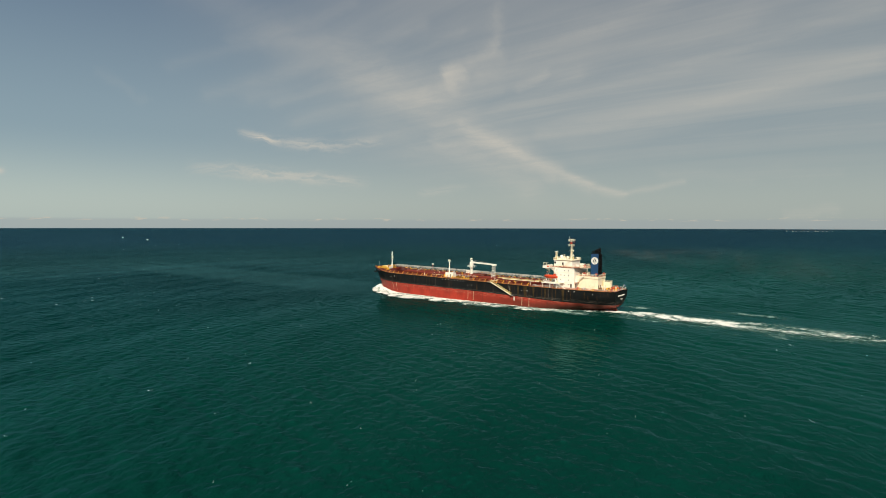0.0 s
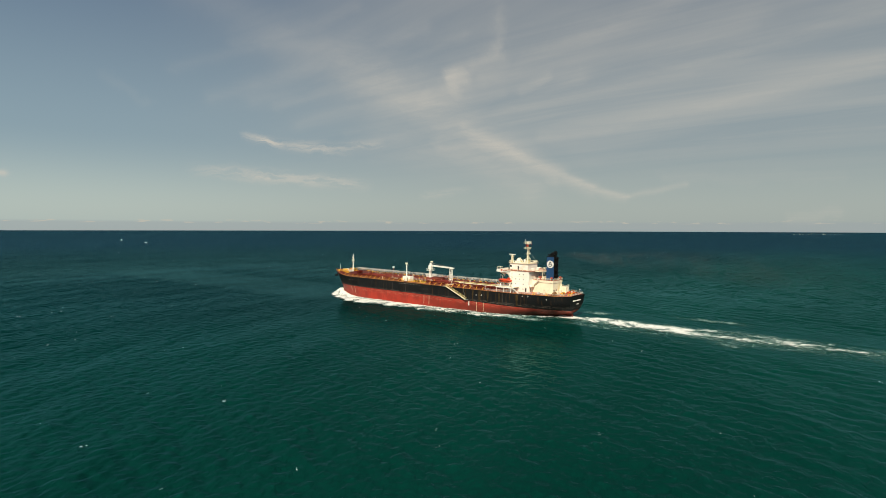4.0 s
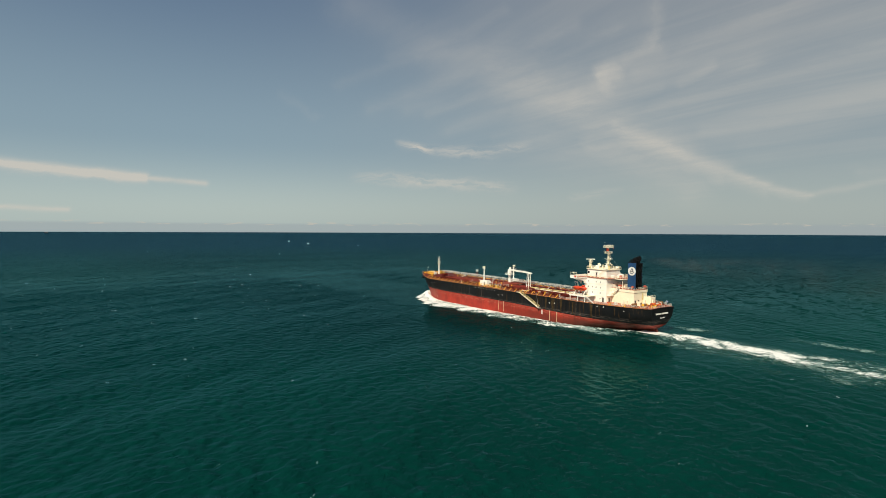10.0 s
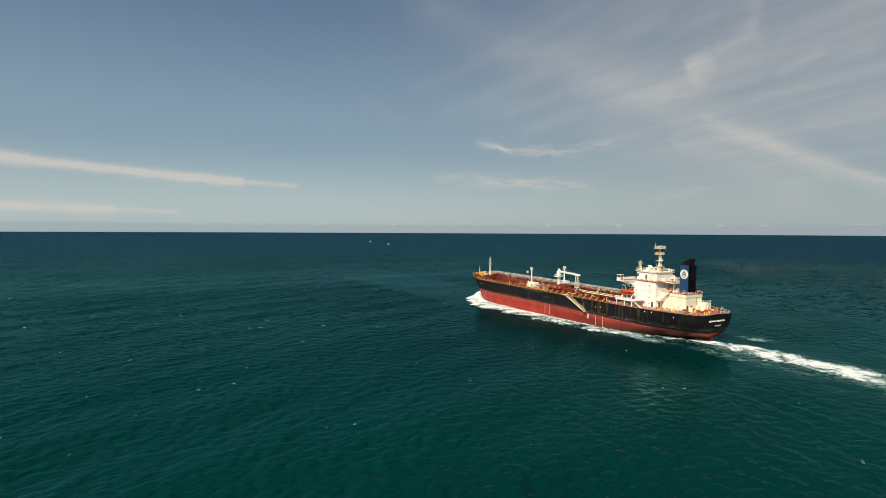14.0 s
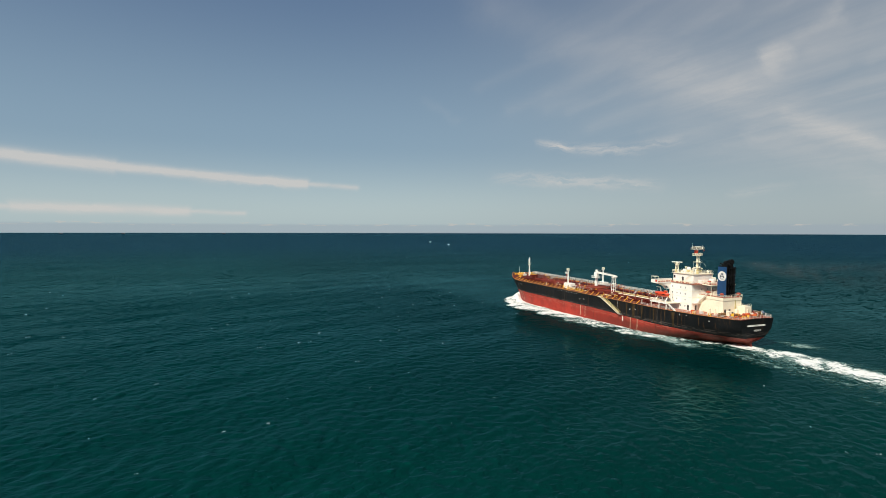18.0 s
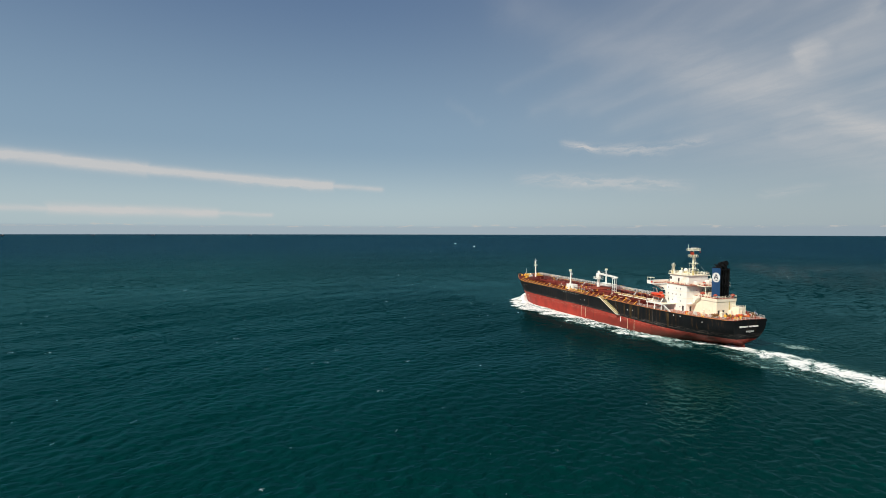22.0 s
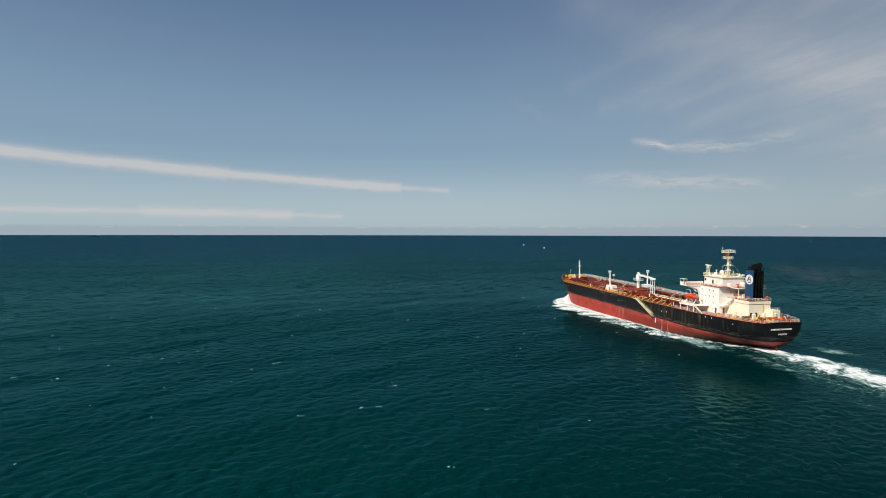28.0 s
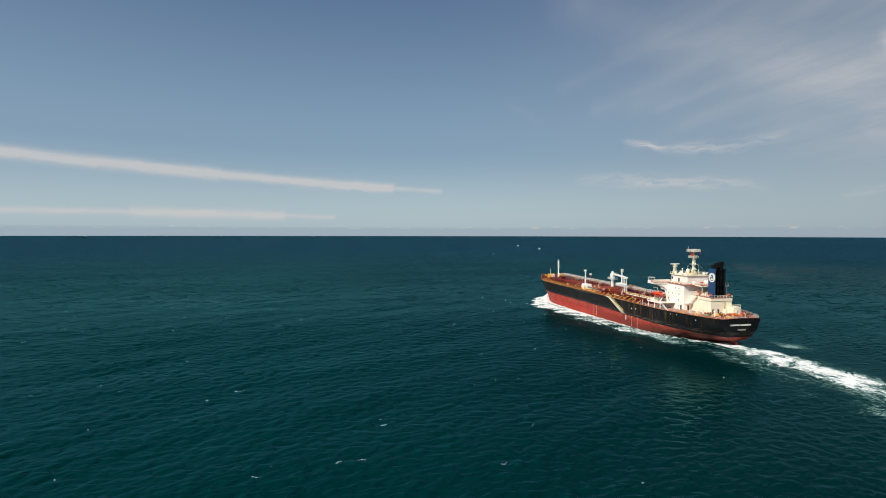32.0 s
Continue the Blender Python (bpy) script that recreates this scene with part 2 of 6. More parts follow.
def surface(name, color, rough=0.5, metal=0.0, vary=0.25, scale=0.6, stain=None, stain_amount=0.0, streaky=False, gloss=0.5, scuff=None, aft_tint=None):
    m = bpy.data.materials.new(name)
    m.use_nodes = True
    t = m.node_tree
    b = t.nodes["Principled BSDF"]
    b.inputs["Roughness"].default_value, b.inputs["Metallic"].default_value = rough, metal
    place = t.nodes.new("ShaderNodeTexCoord").outputs["Object"]
    big, fine = t.nodes.new("ShaderNodeTexNoise"), t.nodes.new("ShaderNodeTexNoise")
    big.inputs["Scale"].default_value, big.inputs["Detail"].default_value = scale, 5
    fine.inputs["Scale"].default_value, fine.inputs["Detail"].default_value = scale * 9, 3
    link(t, place, big.inputs["Vector"]), link(t, place, fine.inputs["Vector"])
    dark, light = tuple(c * (1 - vary) for c in color), tuple(min(1, c * (1 + vary)) for c in color)
    col = mix_rgb(t, ramp(t, big.outputs["Fac"], 0.3, 0.7), dark, light)
    col = mix_rgb(t, math_node(t, "MULTIPLY", ramp(t, fine.outputs["Fac"], 0.35, 0.7), 0.35), col, tuple(c * (1 - vary * 0.8) for c in color))
    if stain:
        run = t.nodes.new("ShaderNodeMapping")
        link(t, place, run.inputs["Vector"])
        run.inputs["Scale"].default_value = (1.1, 1.1, 0.045) if streaky else (0.5, 0.5, 0.5)
        spots = t.nodes.new("ShaderNodeTexNoise")
        spots.inputs["Scale"].default_value, spots.inputs["Detail"].default_value, spots.inputs["Roughness"].default_value = 1.0, 6, 0.65
        link(t, run.outputs[0], spots.inputs["Vector"])
        col = mix_rgb(t, math_node(t, "MULTIPLY", ramp(t, spots.outputs["Fac"], 0.54, 0.74), stain_amount), col, stain)
    if scuff:
        # grey rubbed band of old tide lines: height, half width, colour
        high = t.nodes.new("ShaderNodeSeparateXYZ")
        link(t, place, high.inputs[0])
        off = math_node(t, "ABSOLUTE", math_node(t, "SUBTRACT", high.outputs[2], scuff[0]))
        rub = t.nodes.new("ShaderNodeMapping")
        link(t, place, rub.inputs["Vector"])
        rub.inputs["Scale"].default_value = (0.3, 0.3, 2.6)
        worn = t.nodes.new("ShaderNodeTexNoise")
        worn.inputs["Scale"].default_value, worn.inputs["Detail"].default_value, worn.inputs["Roughness"].default_value = 1.0, 9, 0.72
        link(t, rub.outputs[0], worn.inputs["Vector"])
        near = math_node(t, "MULTIPLY", ramp(t, off, scuff[1], scuff[1] * 0.2), ramp(t, worn.outputs["Fac"], 0.46, 0.64))
        col = mix_rgb(t, math_node(t, "MULTIPLY", near, 0.52), col, scuff[2])
    if aft_tint:
        # browner and darker towards the waterline on the aft plating, with ragged edge
        high = t.nodes.new("ShaderNodeSeparateXYZ")
        link(t, place, high.inputs[0])
        tide = math_node(t, "ADD", high.outputs[2], math_node(t, "MULTIPLY", big.outputs["Fac"], 2.4))
        aft_low = math_node(t, "MULTIPLY", ramp(t, tide, 5.6, 2.6), ramp(t, high.outputs[0], 90.0, 35.0))
        col = mix_rgb(t, math_node(t, "MULTIPLY", aft_low, 0.75), col, aft_tint)
    link(t, col, b.inputs["Base Color"])
    link(t, math_node(t, "ADD", math_node(t, "MULTIPLY", fine.outputs["Fac"], 0.2), rough - 0.1), b.inputs["Roughness"])
    b.inputs["Specular IOR Level"].default_value = gloss
    return m


BLACK = surface("black_hull_paint", (0.008, 0.009, 0.01), 0.5, vary=0.3, scale=0.12, stain=(0.085, 0.045, 0.022), stain_amount=0.6, streaky=True, gloss=0.2, scuff=(5.3, 1.0, (0.2, 0.16, 0.14)))
RED = surface("red_boot_paint", (0.33, 0.031, 0.018), 0.55, vary=0.25, scale=0.15, stain=(0.11, 0.024, 0.016), stain_amount=0.8, streaky=True, gloss=0.3, scuff=(3.9, 1.3, (0.44, 0.2, 0.15)), aft_tint=(0.07, 0.022, 0.014))
DECK_RED = surface("red_oxide_deck", (0.11, 0.0105, 0.006), 0.65, vary=0.3, scale=0.25, stain=(0.035, 0.006, 0.005), stain_amount=0.6, gloss=0.25)
PIPE_RED = surface("red_oxide_pipe", (0.2, 0.024, 0.013), 0.5, vary=0.3, scale=0.5)
CREAM = surface("cream_paint", (0.9, 0.82, 0.63), 0.45, vary=0.06, scale=0.3, stain=(0.5, 0.36, 0.22), stain_amount=0.25, streaky=True)
WHITE = surface("white_paint", (0.9, 0.875, 0.8), 0.4, vary=0.05, scale=0.4, stain=(0.55, 0.4, 0.28), stain_amount=0.2, streaky=True)
YELLOW = surface("yellow_paint", (0.85, 0.47, 0.05), 0.5, vary=0.18, scale=0.9)
ORANGE = surface("orange_paint", (0.72, 0.16, 0.03), 0.45, vary=0.12, scale=0.8)
BLUE = surface("blue_funnel_paint", (0.014, 0.06, 0.155), 0.4, vary=0.12, scale=0.4)
SOOT = surface("sooty_black_paint", (0.005, 0.0055, 0.006), 0.85, vary=0.4, scale=0.8, gloss=0.15)
LIFEBOAT = surface("lifeboat_red", (0.62, 0.06, 0.02), 0.35, vary=0.1, scale=0.6)
GREY = surface("grey_paint", (0.3, 0.3, 0.28), 0.5, vary=0.2, scale=0.6)
WINCH_BROWN = surface("rusty_winch_paint", (0.22, 0.11, 0.04), 0.55, vary=0.25, scale=0.6)
GLASS = surface("dark_window_glass", (0.015, 0.02, 0.025), 0.1, vary=0.1, scale=1.0)
CABIN_GLASS = surface("blue_grey_cabin_glass", (0.09, 0.12, 0.16), 0.15, vary=0.2, scale=1.0)
PINK = surface("weathered_red_deck", (0.4, 0.14, 0.08), 0.6, vary=0.2, scale=0.4, stain=(0.25, 0.06, 0.04), stain_amount=0.5)


STRIPE = surface("cream_stripe_paint", (0.66, 0.5, 0.34), 0.5, vary=0.2, scale=1.2)
MARK = surface("white_mark_paint", (0.75, 0.74, 0.7), 0.5, vary=0.12, scale=1.2)
EDGE = surface("worn_edge_paint", (0.48, 0.19, 0.07), 0.6, vary=0.35, scale=0.7)
PIPE_PALE = surface("pale_pipe_paint", (0.3, 0.065, 0.035), 0.5, vary=0.3, scale=0.5)
PALE = surface("pale_grey_paint", (0.62, 0.6, 0.55), 0.5, vary=0.15, scale=0.6)
YELLOW_PALE = surface("faded_yellow_paint", (0.62, 0.5, 0.22), 0.5, vary=0.2, scale=0.8)
GREY_DARK = surface("dark_door_paint", (0.05, 0.05, 0.05), 0.5, vary=0.3, scale=1.0)
VENT_RED = surface("red_vent_paint", (0.4, 0.07, 0.04), 0.5, vary=0.2, scale=1.0)
NAVY = surface("navy_emblem_paint", (0.01, 0.02, 0.05), 0.5, vary=0.1, scale=1.0)
RUST = surface("dried_rust_run", (0.045, 0.028, 0.016), 0.8, vary=0.5, scale=0.8, stain=(0.012, 0.011, 0.01), stain_amount=0.9, gloss=0.1)
WORN_BLACK = surface("worn_black_paint", (0.05, 0.045, 0.04), 0.7, vary=0.5, scale=0.5, stain=(0.012, 0.012, 0.012), stain_amount=0.7, gloss=0.15)
BROWN = surface("brown_stain_and_sheen", (0.05, 0.031, 0.013), 0.6, vary=0.5, scale=0.5, stain=(0.012, 0.011, 0.009), stain_amount=0.9, streaky=True, gloss=0.2)
FLAG = surface("ensign_cloth", (0.35, 0.4, 0.6), 0.7, vary=0.2, scale=3.0)
CAP = surface("breaking_crest_foam", (0.74, 0.86, 0.94), 0.8, vary=0.1, scale=2.0)


def sea_material():
    m = bpy.data.materials.new("sea_water")
    m.use_nodes = True
    t = m.node_tree
    t.nodes.clear()
    place = t.nodes.new("ShaderNodeTexCoord").outputs["Object"]

    def vec(op, a, b=None, scale=None):
        n = t.nodes.new("ShaderNodeVectorMath")
        n.operation = op
        for sock, v in ((n.inputs[0], a), (n.inputs[1], b)):
            if isinstance(v, tuple):
                sock.default_value = v
            elif v is not None:
                link(t, v, sock)
        if isinstance(scale, float):
            n.inputs["Scale"].default_value = scale
        elif scale is not None:
            link(t, scale, n.inputs["Scale"])
        return n.outputs["Vector"]

    def noisy(scale, detail, rough=0.6, at=None, distort=0.0):
        n = t.nodes.new("ShaderNodeTexNoise")
        n.inputs["Scale"].default_value, n.inputs["Detail"].default_value, n.inputs["Roughness"].default_value = scale, detail, rough
        n.inputs["Distortion"].default_value = distort
        link(t, place if at is None else at, n.inputs["Vector"])
        return n

    def attribute(name):
        n = t.nodes.new("ShaderNodeAttribute")
        n.attribute_name = name
        return n.outputs["Fac"]

    # water colour: wide gusts and cloud-green patches, bluer further along +x
    gusts = t.nodes.new("ShaderNodeMapping")
    link(t, place, gusts.inputs["Vector"])
    gusts.inputs["Rotation"].default_value, gusts.inputs["Scale"].default_value = (0, 0, radians(-16)), (1.0, 0.35, 1)
    wide = noisy(0.012, 8, 0.62, gusts.outputs[0])
    col = mix_rgb(t, ramp(t, wide.outputs["Fac"], 0.3, 0.7), SEA_GREEN[0], SEA_GREEN[1])
    sep = t.nodes.new("ShaderNodeSeparateXYZ")
    link(t, place, sep.inputs[0])
    col = mix_rgb(t, math_node(t, "MULTIPLY", ramp(t, sep.outputs[0], -20.0, 330.0), 0.85), col, SEA_BLUE)
    # darker band by the track: lens falloff and hull reflection put into the colour
    dim_band = math_node(t, "MULTIPLY", ramp(t, sep.outputs[1], 190.0, 60.0), ramp(t, sep.outputs[0], 20.0, 200.0))
    col = mix_rgb(t, math_node(t, "MULTIPLY", dim_band, 0.6), col, SEA_DIM)
    # bluer with distance: the sky's reflection put into the far water's colour
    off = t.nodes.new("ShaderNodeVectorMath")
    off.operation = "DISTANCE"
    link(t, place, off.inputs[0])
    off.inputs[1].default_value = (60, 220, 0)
    outer_part = math_node(t, "MULTIPLY", ramp(t, off.outputs["Value"], 280.0, 1700.0), 0.85)
    col = mix_rgb(t, outer_part, col, SEA_FAR)
    # light through the thin crests, put into the colour as a paler green
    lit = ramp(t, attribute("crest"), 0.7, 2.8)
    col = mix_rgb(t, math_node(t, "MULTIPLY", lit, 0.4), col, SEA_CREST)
    # ripples that ride on the waves of the mesh
    turn = t.nodes.new("ShaderNodeMapping")
    link(t, place, turn.inputs["Vector"])
    turn.vector_type = "TEXTURE"
    turn.inputs["Rotation"].default_value, turn.inputs["Scale"].default_value = (0, 0, radians(WIND)), (1.0, 1.7, 1)
    ripple = t.nodes.new("ShaderNodeBump")
    ripple.inputs["Strength"].default_value, ripple.inputs["Distance"].default_value = 1.0, RIPPLE
    link(t, noisy(0.8, 5, 0.62, turn.outputs[0], 0.6).outputs["Fac"], ripple.inputs["Height"])
    # slopes of the unresolved chop
    chop = attribute("chop")
    lean = None
    for scale, near, far in ((0.09, 0.0, 0.9), (0.3, 0.05, 1.6), (0.9, 0.14, 1.1), (2.6, 0.18, 0.4)):
        spread = vec("SUBTRACT", noisy(scale, 2, 0.6, turn.outputs[0], 0.3).outputs["Color"], (0.5, 0.5, 0.5))
        amount = math_node(t, "ADD", math_node(t, "MULTIPLY", chop, far - near), near)
        spread = vec("SCALE", spread, scale=amount)
        lean = spread if lean is None else vec("ADD", lean, spread)
    lean = vec("MULTIPLY", lean, (1.0, 1.0, 0.0))
    body, gloss, film = t.nodes.new("ShaderNodeBsdfDiffuse"), t.nodes.new("ShaderNodeBsdfGlossy"), t.nodes.new("ShaderNodeFresnel")
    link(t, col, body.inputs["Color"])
    gloss.inputs["Roughness"].default_value = 0.08
    # the gloss tint is shifted bluer with distance as well
    link(t, mix_rgb(t, outer_part, SEA_FILM, SEA_FAR_FILM), gloss.inputs["Color"])
    film.inputs["IOR"].default_value = 1.333
    link(t, vec("NORMALIZE", vec("MULTIPLY", vec("ADD", ripple.outputs[0], vec("SCALE", lean, scale=0.6)), (2.0, 2.0, 1.0))), body.inputs["Normal"])
    link(t, vec("NORMALIZE", vec("MULTIPLY", vec("ADD", ripple.outputs[0], vec("SCALE", lean, scale=0.5)), (0.25, 0.25, 1.0))), gloss.inputs["Normal"])
    link(t, vec("NORMALIZE", vec("MULTIPLY", vec("ADD", ripple.outputs[0], vec("SCALE", lean, scale=1.4)), (1.1, 1.1, 1.0))), film.inputs["Normal"])
    mix = t.nodes.new("ShaderNodeMixShader")
    gust = math_node(t, "ADD", math_node(t, "MULTIPLY", ramp(t, wide.outputs["Fac"], 0.32, 0.68), 0.3), 0.85)
    share = math_node(t, "MULTIPLY", math_node(t, "POWER", film.outputs[0], 1.5), GLOSS_SHARE)
    link(t, math_node(t, "MULTIPLY", share, gust), mix.inputs[0])
    link(t, body.outputs[0], mix.inputs[1]), link(t, gloss.outputs[0], mix.inputs[2])
    link(t, mix.outputs[0], t.nodes.new("ShaderNodeOutputMaterial").inputs["Surface"])
    return m


def foam_material(name, thick, thin, long=0.5, body=1.0, fade=(-0.16, 0.32)):
    """Lacy foam: the mesh's cover says how much of the water it hides."""
    m = bpy.data.materials.new(name)
    m.use_nodes = True
    t = m.node_tree
    b, out = t.nodes["Principled BSDF"], t.nodes["Material Output"]
    b.inputs["Roughness"].default_value, b.inputs["Specular IOR Level"].default_value = 0.8, 0.2
    place = t.nodes.new("ShaderNodeTexCoord").outputs["Object"]
    flow = t.nodes.new("ShaderNodeMapping")
    link(t, place, flow.inputs["Vector"])
    flow.inputs["Scale"].default_value = (long, 0.8, 1)
    lace = t.nodes.new("ShaderNodeTexNoise")
    lace.inputs["Scale"].default_value, lace.inputs["Detail"].default_value, lace.inputs["Roughness"].default_value = 1.15, 9, 0.74
    lace.inputs["Distortion"].default_value = 0.7
    link(t, flow.outputs[0], lace.inputs["Vector"])
    grain = ramp(t, lace.outputs["Fac"], 0.22, 0.78)
    cover = t.nodes.new("ShaderNodeAttribute")
    cover.attribute_name = "cover"
    over = math_node(t, "SUBTRACT", cover.outputs["Fac"], grain)
    link(t, mix_rgb(t, ramp(t, over, 0.02, 0.3), thin, thick), b.inputs["Base Color"])
    bump = t.nodes.new("ShaderNodeBump")
    bump.inputs["Strength"].default_value, bump.inputs["Distance"].default_value = 0.8, 0.4
    link(t, lace.outputs["Fac"], bump.inputs["Height"]), link(t, bump.outputs[0], b.inputs["Normal"])
    clear = t.nodes.new("ShaderNodeBsdfTransparent")
    mix = t.nodes.new("ShaderNodeMixShader")
    link(t, math_node(t, "MULTIPLY", ramp(t, over, fade[0], fade[1]), body), mix.inputs[0])
    link(t, clear.outputs[0], mix.inputs[1]), link(t, b.outputs[0], mix.inputs[2])
    link(t, mix.outputs[0], out.inputs["Surface"])
    return m


WIND = 27.0           # degrees from +x: the way the waves run
SEA_GREEN = ((0.0001, 0.0262, 0.0212), (0.0002, 0.036, 0.0285))
SEA_BLUE = (0.0001, 0.0185, 0.0212)
SEA_DIM = (0.0001, 0.009, 0.0103)
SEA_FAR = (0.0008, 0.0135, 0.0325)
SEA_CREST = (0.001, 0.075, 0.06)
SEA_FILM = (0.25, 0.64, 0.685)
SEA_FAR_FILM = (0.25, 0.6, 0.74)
GLOSS_SHARE = 0.49
RIPPLE = 0.28
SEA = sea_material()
FOAM = foam_material("white_foam", (0.84, 0.85, 0.82), (0.2, 0.4, 0.36))
FROTH = foam_material("thin_froth", (0.4, 0.58, 0.54), (0.06, 0.19, 0.17), 0.5, 0.55, (-0.26, 0.36))

# ================= mesh helpers =================


def part(name, bm, material, parent=None, label=""):
    me = bpy.data.meshes.new(name)
    bm.to_mesh(me)
    bm.free()
    me.materials.append(material)
    ob = new(name, me)
    if parent is not None:
        ob.parent = parent
    if label:
        ob["label"] = label
    return ob


def smooth(ob):
    ob.data.polygons.foreach_set("use_smooth", [True] * len(ob.data.polygons))
    return ob


def box(bm, x0, x1, y0, y1, z0, z1, bevel=0.0):
    made = bmesh.ops.create_cube(bm, size=1, matrix=Matrix.LocRotScale(((x0 + x1) / 2, (y0 + y1) / 2, (z0 + z1) / 2), None, (abs(x1 - x0), abs(y1 - y0), abs(z1 - z0))))
    if bevel:
        edges = list({e for v in made["verts"] for e in v.link_edges})
        bmesh.ops.bevel(bm, geom=edges, offset=bevel, segments=1, affect="EDGES")
    return bm


def rod(bm, a, b, r, r2=None, n=8):
    a, b = Vector(a), Vector(b)
    d = b - a
    m = Matrix.Translation((a + b) / 2) @ d.to_track_quat("Z", "Y").to_matrix().to_4x4()
    bmesh.ops.create_cone(bm, cap_ends=True, segments=n, radius1=r, radius2=r if r2 is None else r2, depth=d.length, matrix=m)
    return bm


def ball(bm, c, r, squash=1.0, n=12):
    bmesh.ops.create_uvsphere(bm, u_segments=n, v_segments=n // 2 + 2, radius=r, matrix=Matrix.LocRotScale(c, None, (1, 1, squash)))
    return bm


def B():
    return bmesh.new()


def prism(bm, pts, y0, y1):
    """A slab with the outline pts (x, z), from y0 to y1."""
    low, high = [bm.verts.new((x, y0, z)) for x, z in pts], [bm.verts.new((x, y1, z)) for x, z in pts]
    bm.faces.new(low), bm.faces.new(high[::-1])
    for i in range(len(pts)):
        j = (i + 1) % len(pts)
        bm.faces.new((low[j], low[i], high[i], high[j]))
    bmesh.ops.recalc_face_normals(bm, faces=bm.faces)
    return bm


def railing(parent, pts, material, height=1.05, step=2.0, r=0.05, name="railing"):
    bm = B()
    for a, b in zip(pts, pts[1:]):
        a, b = Vector(a), Vector(b)
        for h in (height, height * 0.55):
            rod(bm, a + Vector((0, 0, h)), b + Vector((0, 0, h)), r, n=5)
        count = max(1, round((b - a).length / step))
        for i in range(count + 1):
            p = a.lerp(b, i / count)
            rod(bm, p, p + Vector((0, 0, height)), r, n=5)
    return part(name, bm, material, parent)


def smoothstep(a, b, v):
    u = min(1, max(0, (v - a) / (b - a)))
    return u * u * (3 - 2 * u)

# ================= sea =================
def ocean_tile(size, n, seed):
    """Height, sideways shift and steepness of a patch of wind sea that repeats, in bands of wave length."""
    rs = np.random.RandomState(seed)
    k1 = 2 * np.pi * np.fft.fftfreq(n, size / n)
    kx, ky = np.meshgrid(k1, k1, indexing="ij")
    k = np.hypot(kx, ky)
    k[0, 0] = 1
    theta = np.arctan2(ky, kx) - radians(WIND)
    amp = k ** -1.9 * np.exp(-0.5 * (2 * np.pi / (4.6 * k)) ** 2) * np.abs(np.cos(theta / 2)) ** 3
    wave = amp * (rs.normal(size=k.shape) + 1j * rs.normal(size=k.shape))
    wave[0, 0] = 0
    slope = np.sqrt(np.mean(np.fft.ifft2(1j * kx * wave).real ** 2 + np.fft.ifft2(1j * ky * wave).real ** 2))
    wave *= SEA_SLOPE / slope
    bands = []
    for lo, hi, typical in ((7.0, 1e9, 10.0), (3.2, 7.0, 4.6), (0.0, 3.2, 2.1)):
        part_wave = wave * ((2 * np.pi / k > lo) & (2 * np.pi / k <= hi))
        rows = [np.fft.ifft2(f * part_wave).real for f in (1.0, -1j * kx / k, -1j * ky / k, k)]
        bands.append((typical, np.stack(rows, -1)))
    return size, n, bands


SEA_SLOPE = 0.22
TILES = [(ocean_tile(141.0, 256, 7), 0.0), (ocean_tile(97.0, 192, 19), 19.0)]
SWELL = []
rng = np.random.RandomState(7)
for length, amp in ((52, 0.13), (43, 0.1), (36, 0.09), (29, 0.08), (24, 0.06), (19, 0.05), (15, 0.04), (12, 0.03)):
    SWELL.append((2 * math.pi / length, radians(WIND) + rng.normal() * 0.4, amp, rng.uniform(0, 6.28), length))
# old waves of passing hulls, which run across the wind over the first part of the track
CROSS = [(2 * math.pi / length, radians(72) + rng.normal() * 0.16, length * 0.0045, rng.uniform(0, 6.28), length) for length in (5.2, 6.1, 6.9, 7.8, 8.8, 10.1, 11.5)]


def sea_shape(x, y, spacing):
    """Height, shift to the sides and steepness of the water; waves too short for the mesh fade out."""
    x, y = np.broadcast_arrays(np.asarray(x, float), np.asarray(y, float))
    out = np.zeros(x.shape + (4,))
    for (size, n, bands), turn in TILES:
        c, s = math.cos(radians(turn)), math.sin(radians(turn))
        u, v = ((x * c + y * s) / size % 1) * n, ((y * c - x * s) / size % 1) * n
        i, j = u.astype(int), v.astype(int)
        fu, fv = (u - i)[..., None], (v - j)[..., None]
        i, j, i1, j1 = i % n, j % n, (i + 1) % n, (j + 1) % n
        for typical, g in bands:
            w = np.clip(typical / (2.4 * spacing) - 0.35, 0, 1) * 0.72
            here = (g[i, j] * (1 - fu) + g[i1, j] * fu) * (1 - fv) + (g[i, j1] * (1 - fu) + g[i1, j1] * fu) * fv
            dx, dy = here[..., 1] * c - here[..., 2] * s, here[..., 1] * s + here[..., 2] * c
            out += np.stack([here[..., 0], dx, dy, here[..., 3]], -1) * np.broadcast_to(w, x.shape)[..., None]
    for k, a, amp, ph, length in SWELL:
        w = np.clip(length / (12.0 * spacing) - 0.35, 0, 1)
        out[..., 0] += w * amp * np.sin(k * (x * math.cos(a) + y * math.sin(a)) + ph)
    fresh = 1 - np.clip((x - 40) / 160, 0, 1)
    for k, a, amp, ph, length in CROSS:
        w = fresh * np.clip(length / (3.0 * spacing) - 0.35, 0, 1)
        out[..., 0] += w * amp * np.sin(k * (x * math.cos(a) + y * math.sin(a)) + ph + 1.3 * np.sin(x * 0.045 + y * 0.03))
    # the hull and its wake flatten the water beside the track
    lane = 0.35 + 0.65 * np.clip((np.abs(y - 2) - 26) / 14, 0, 1)
    return out * lane[..., None]


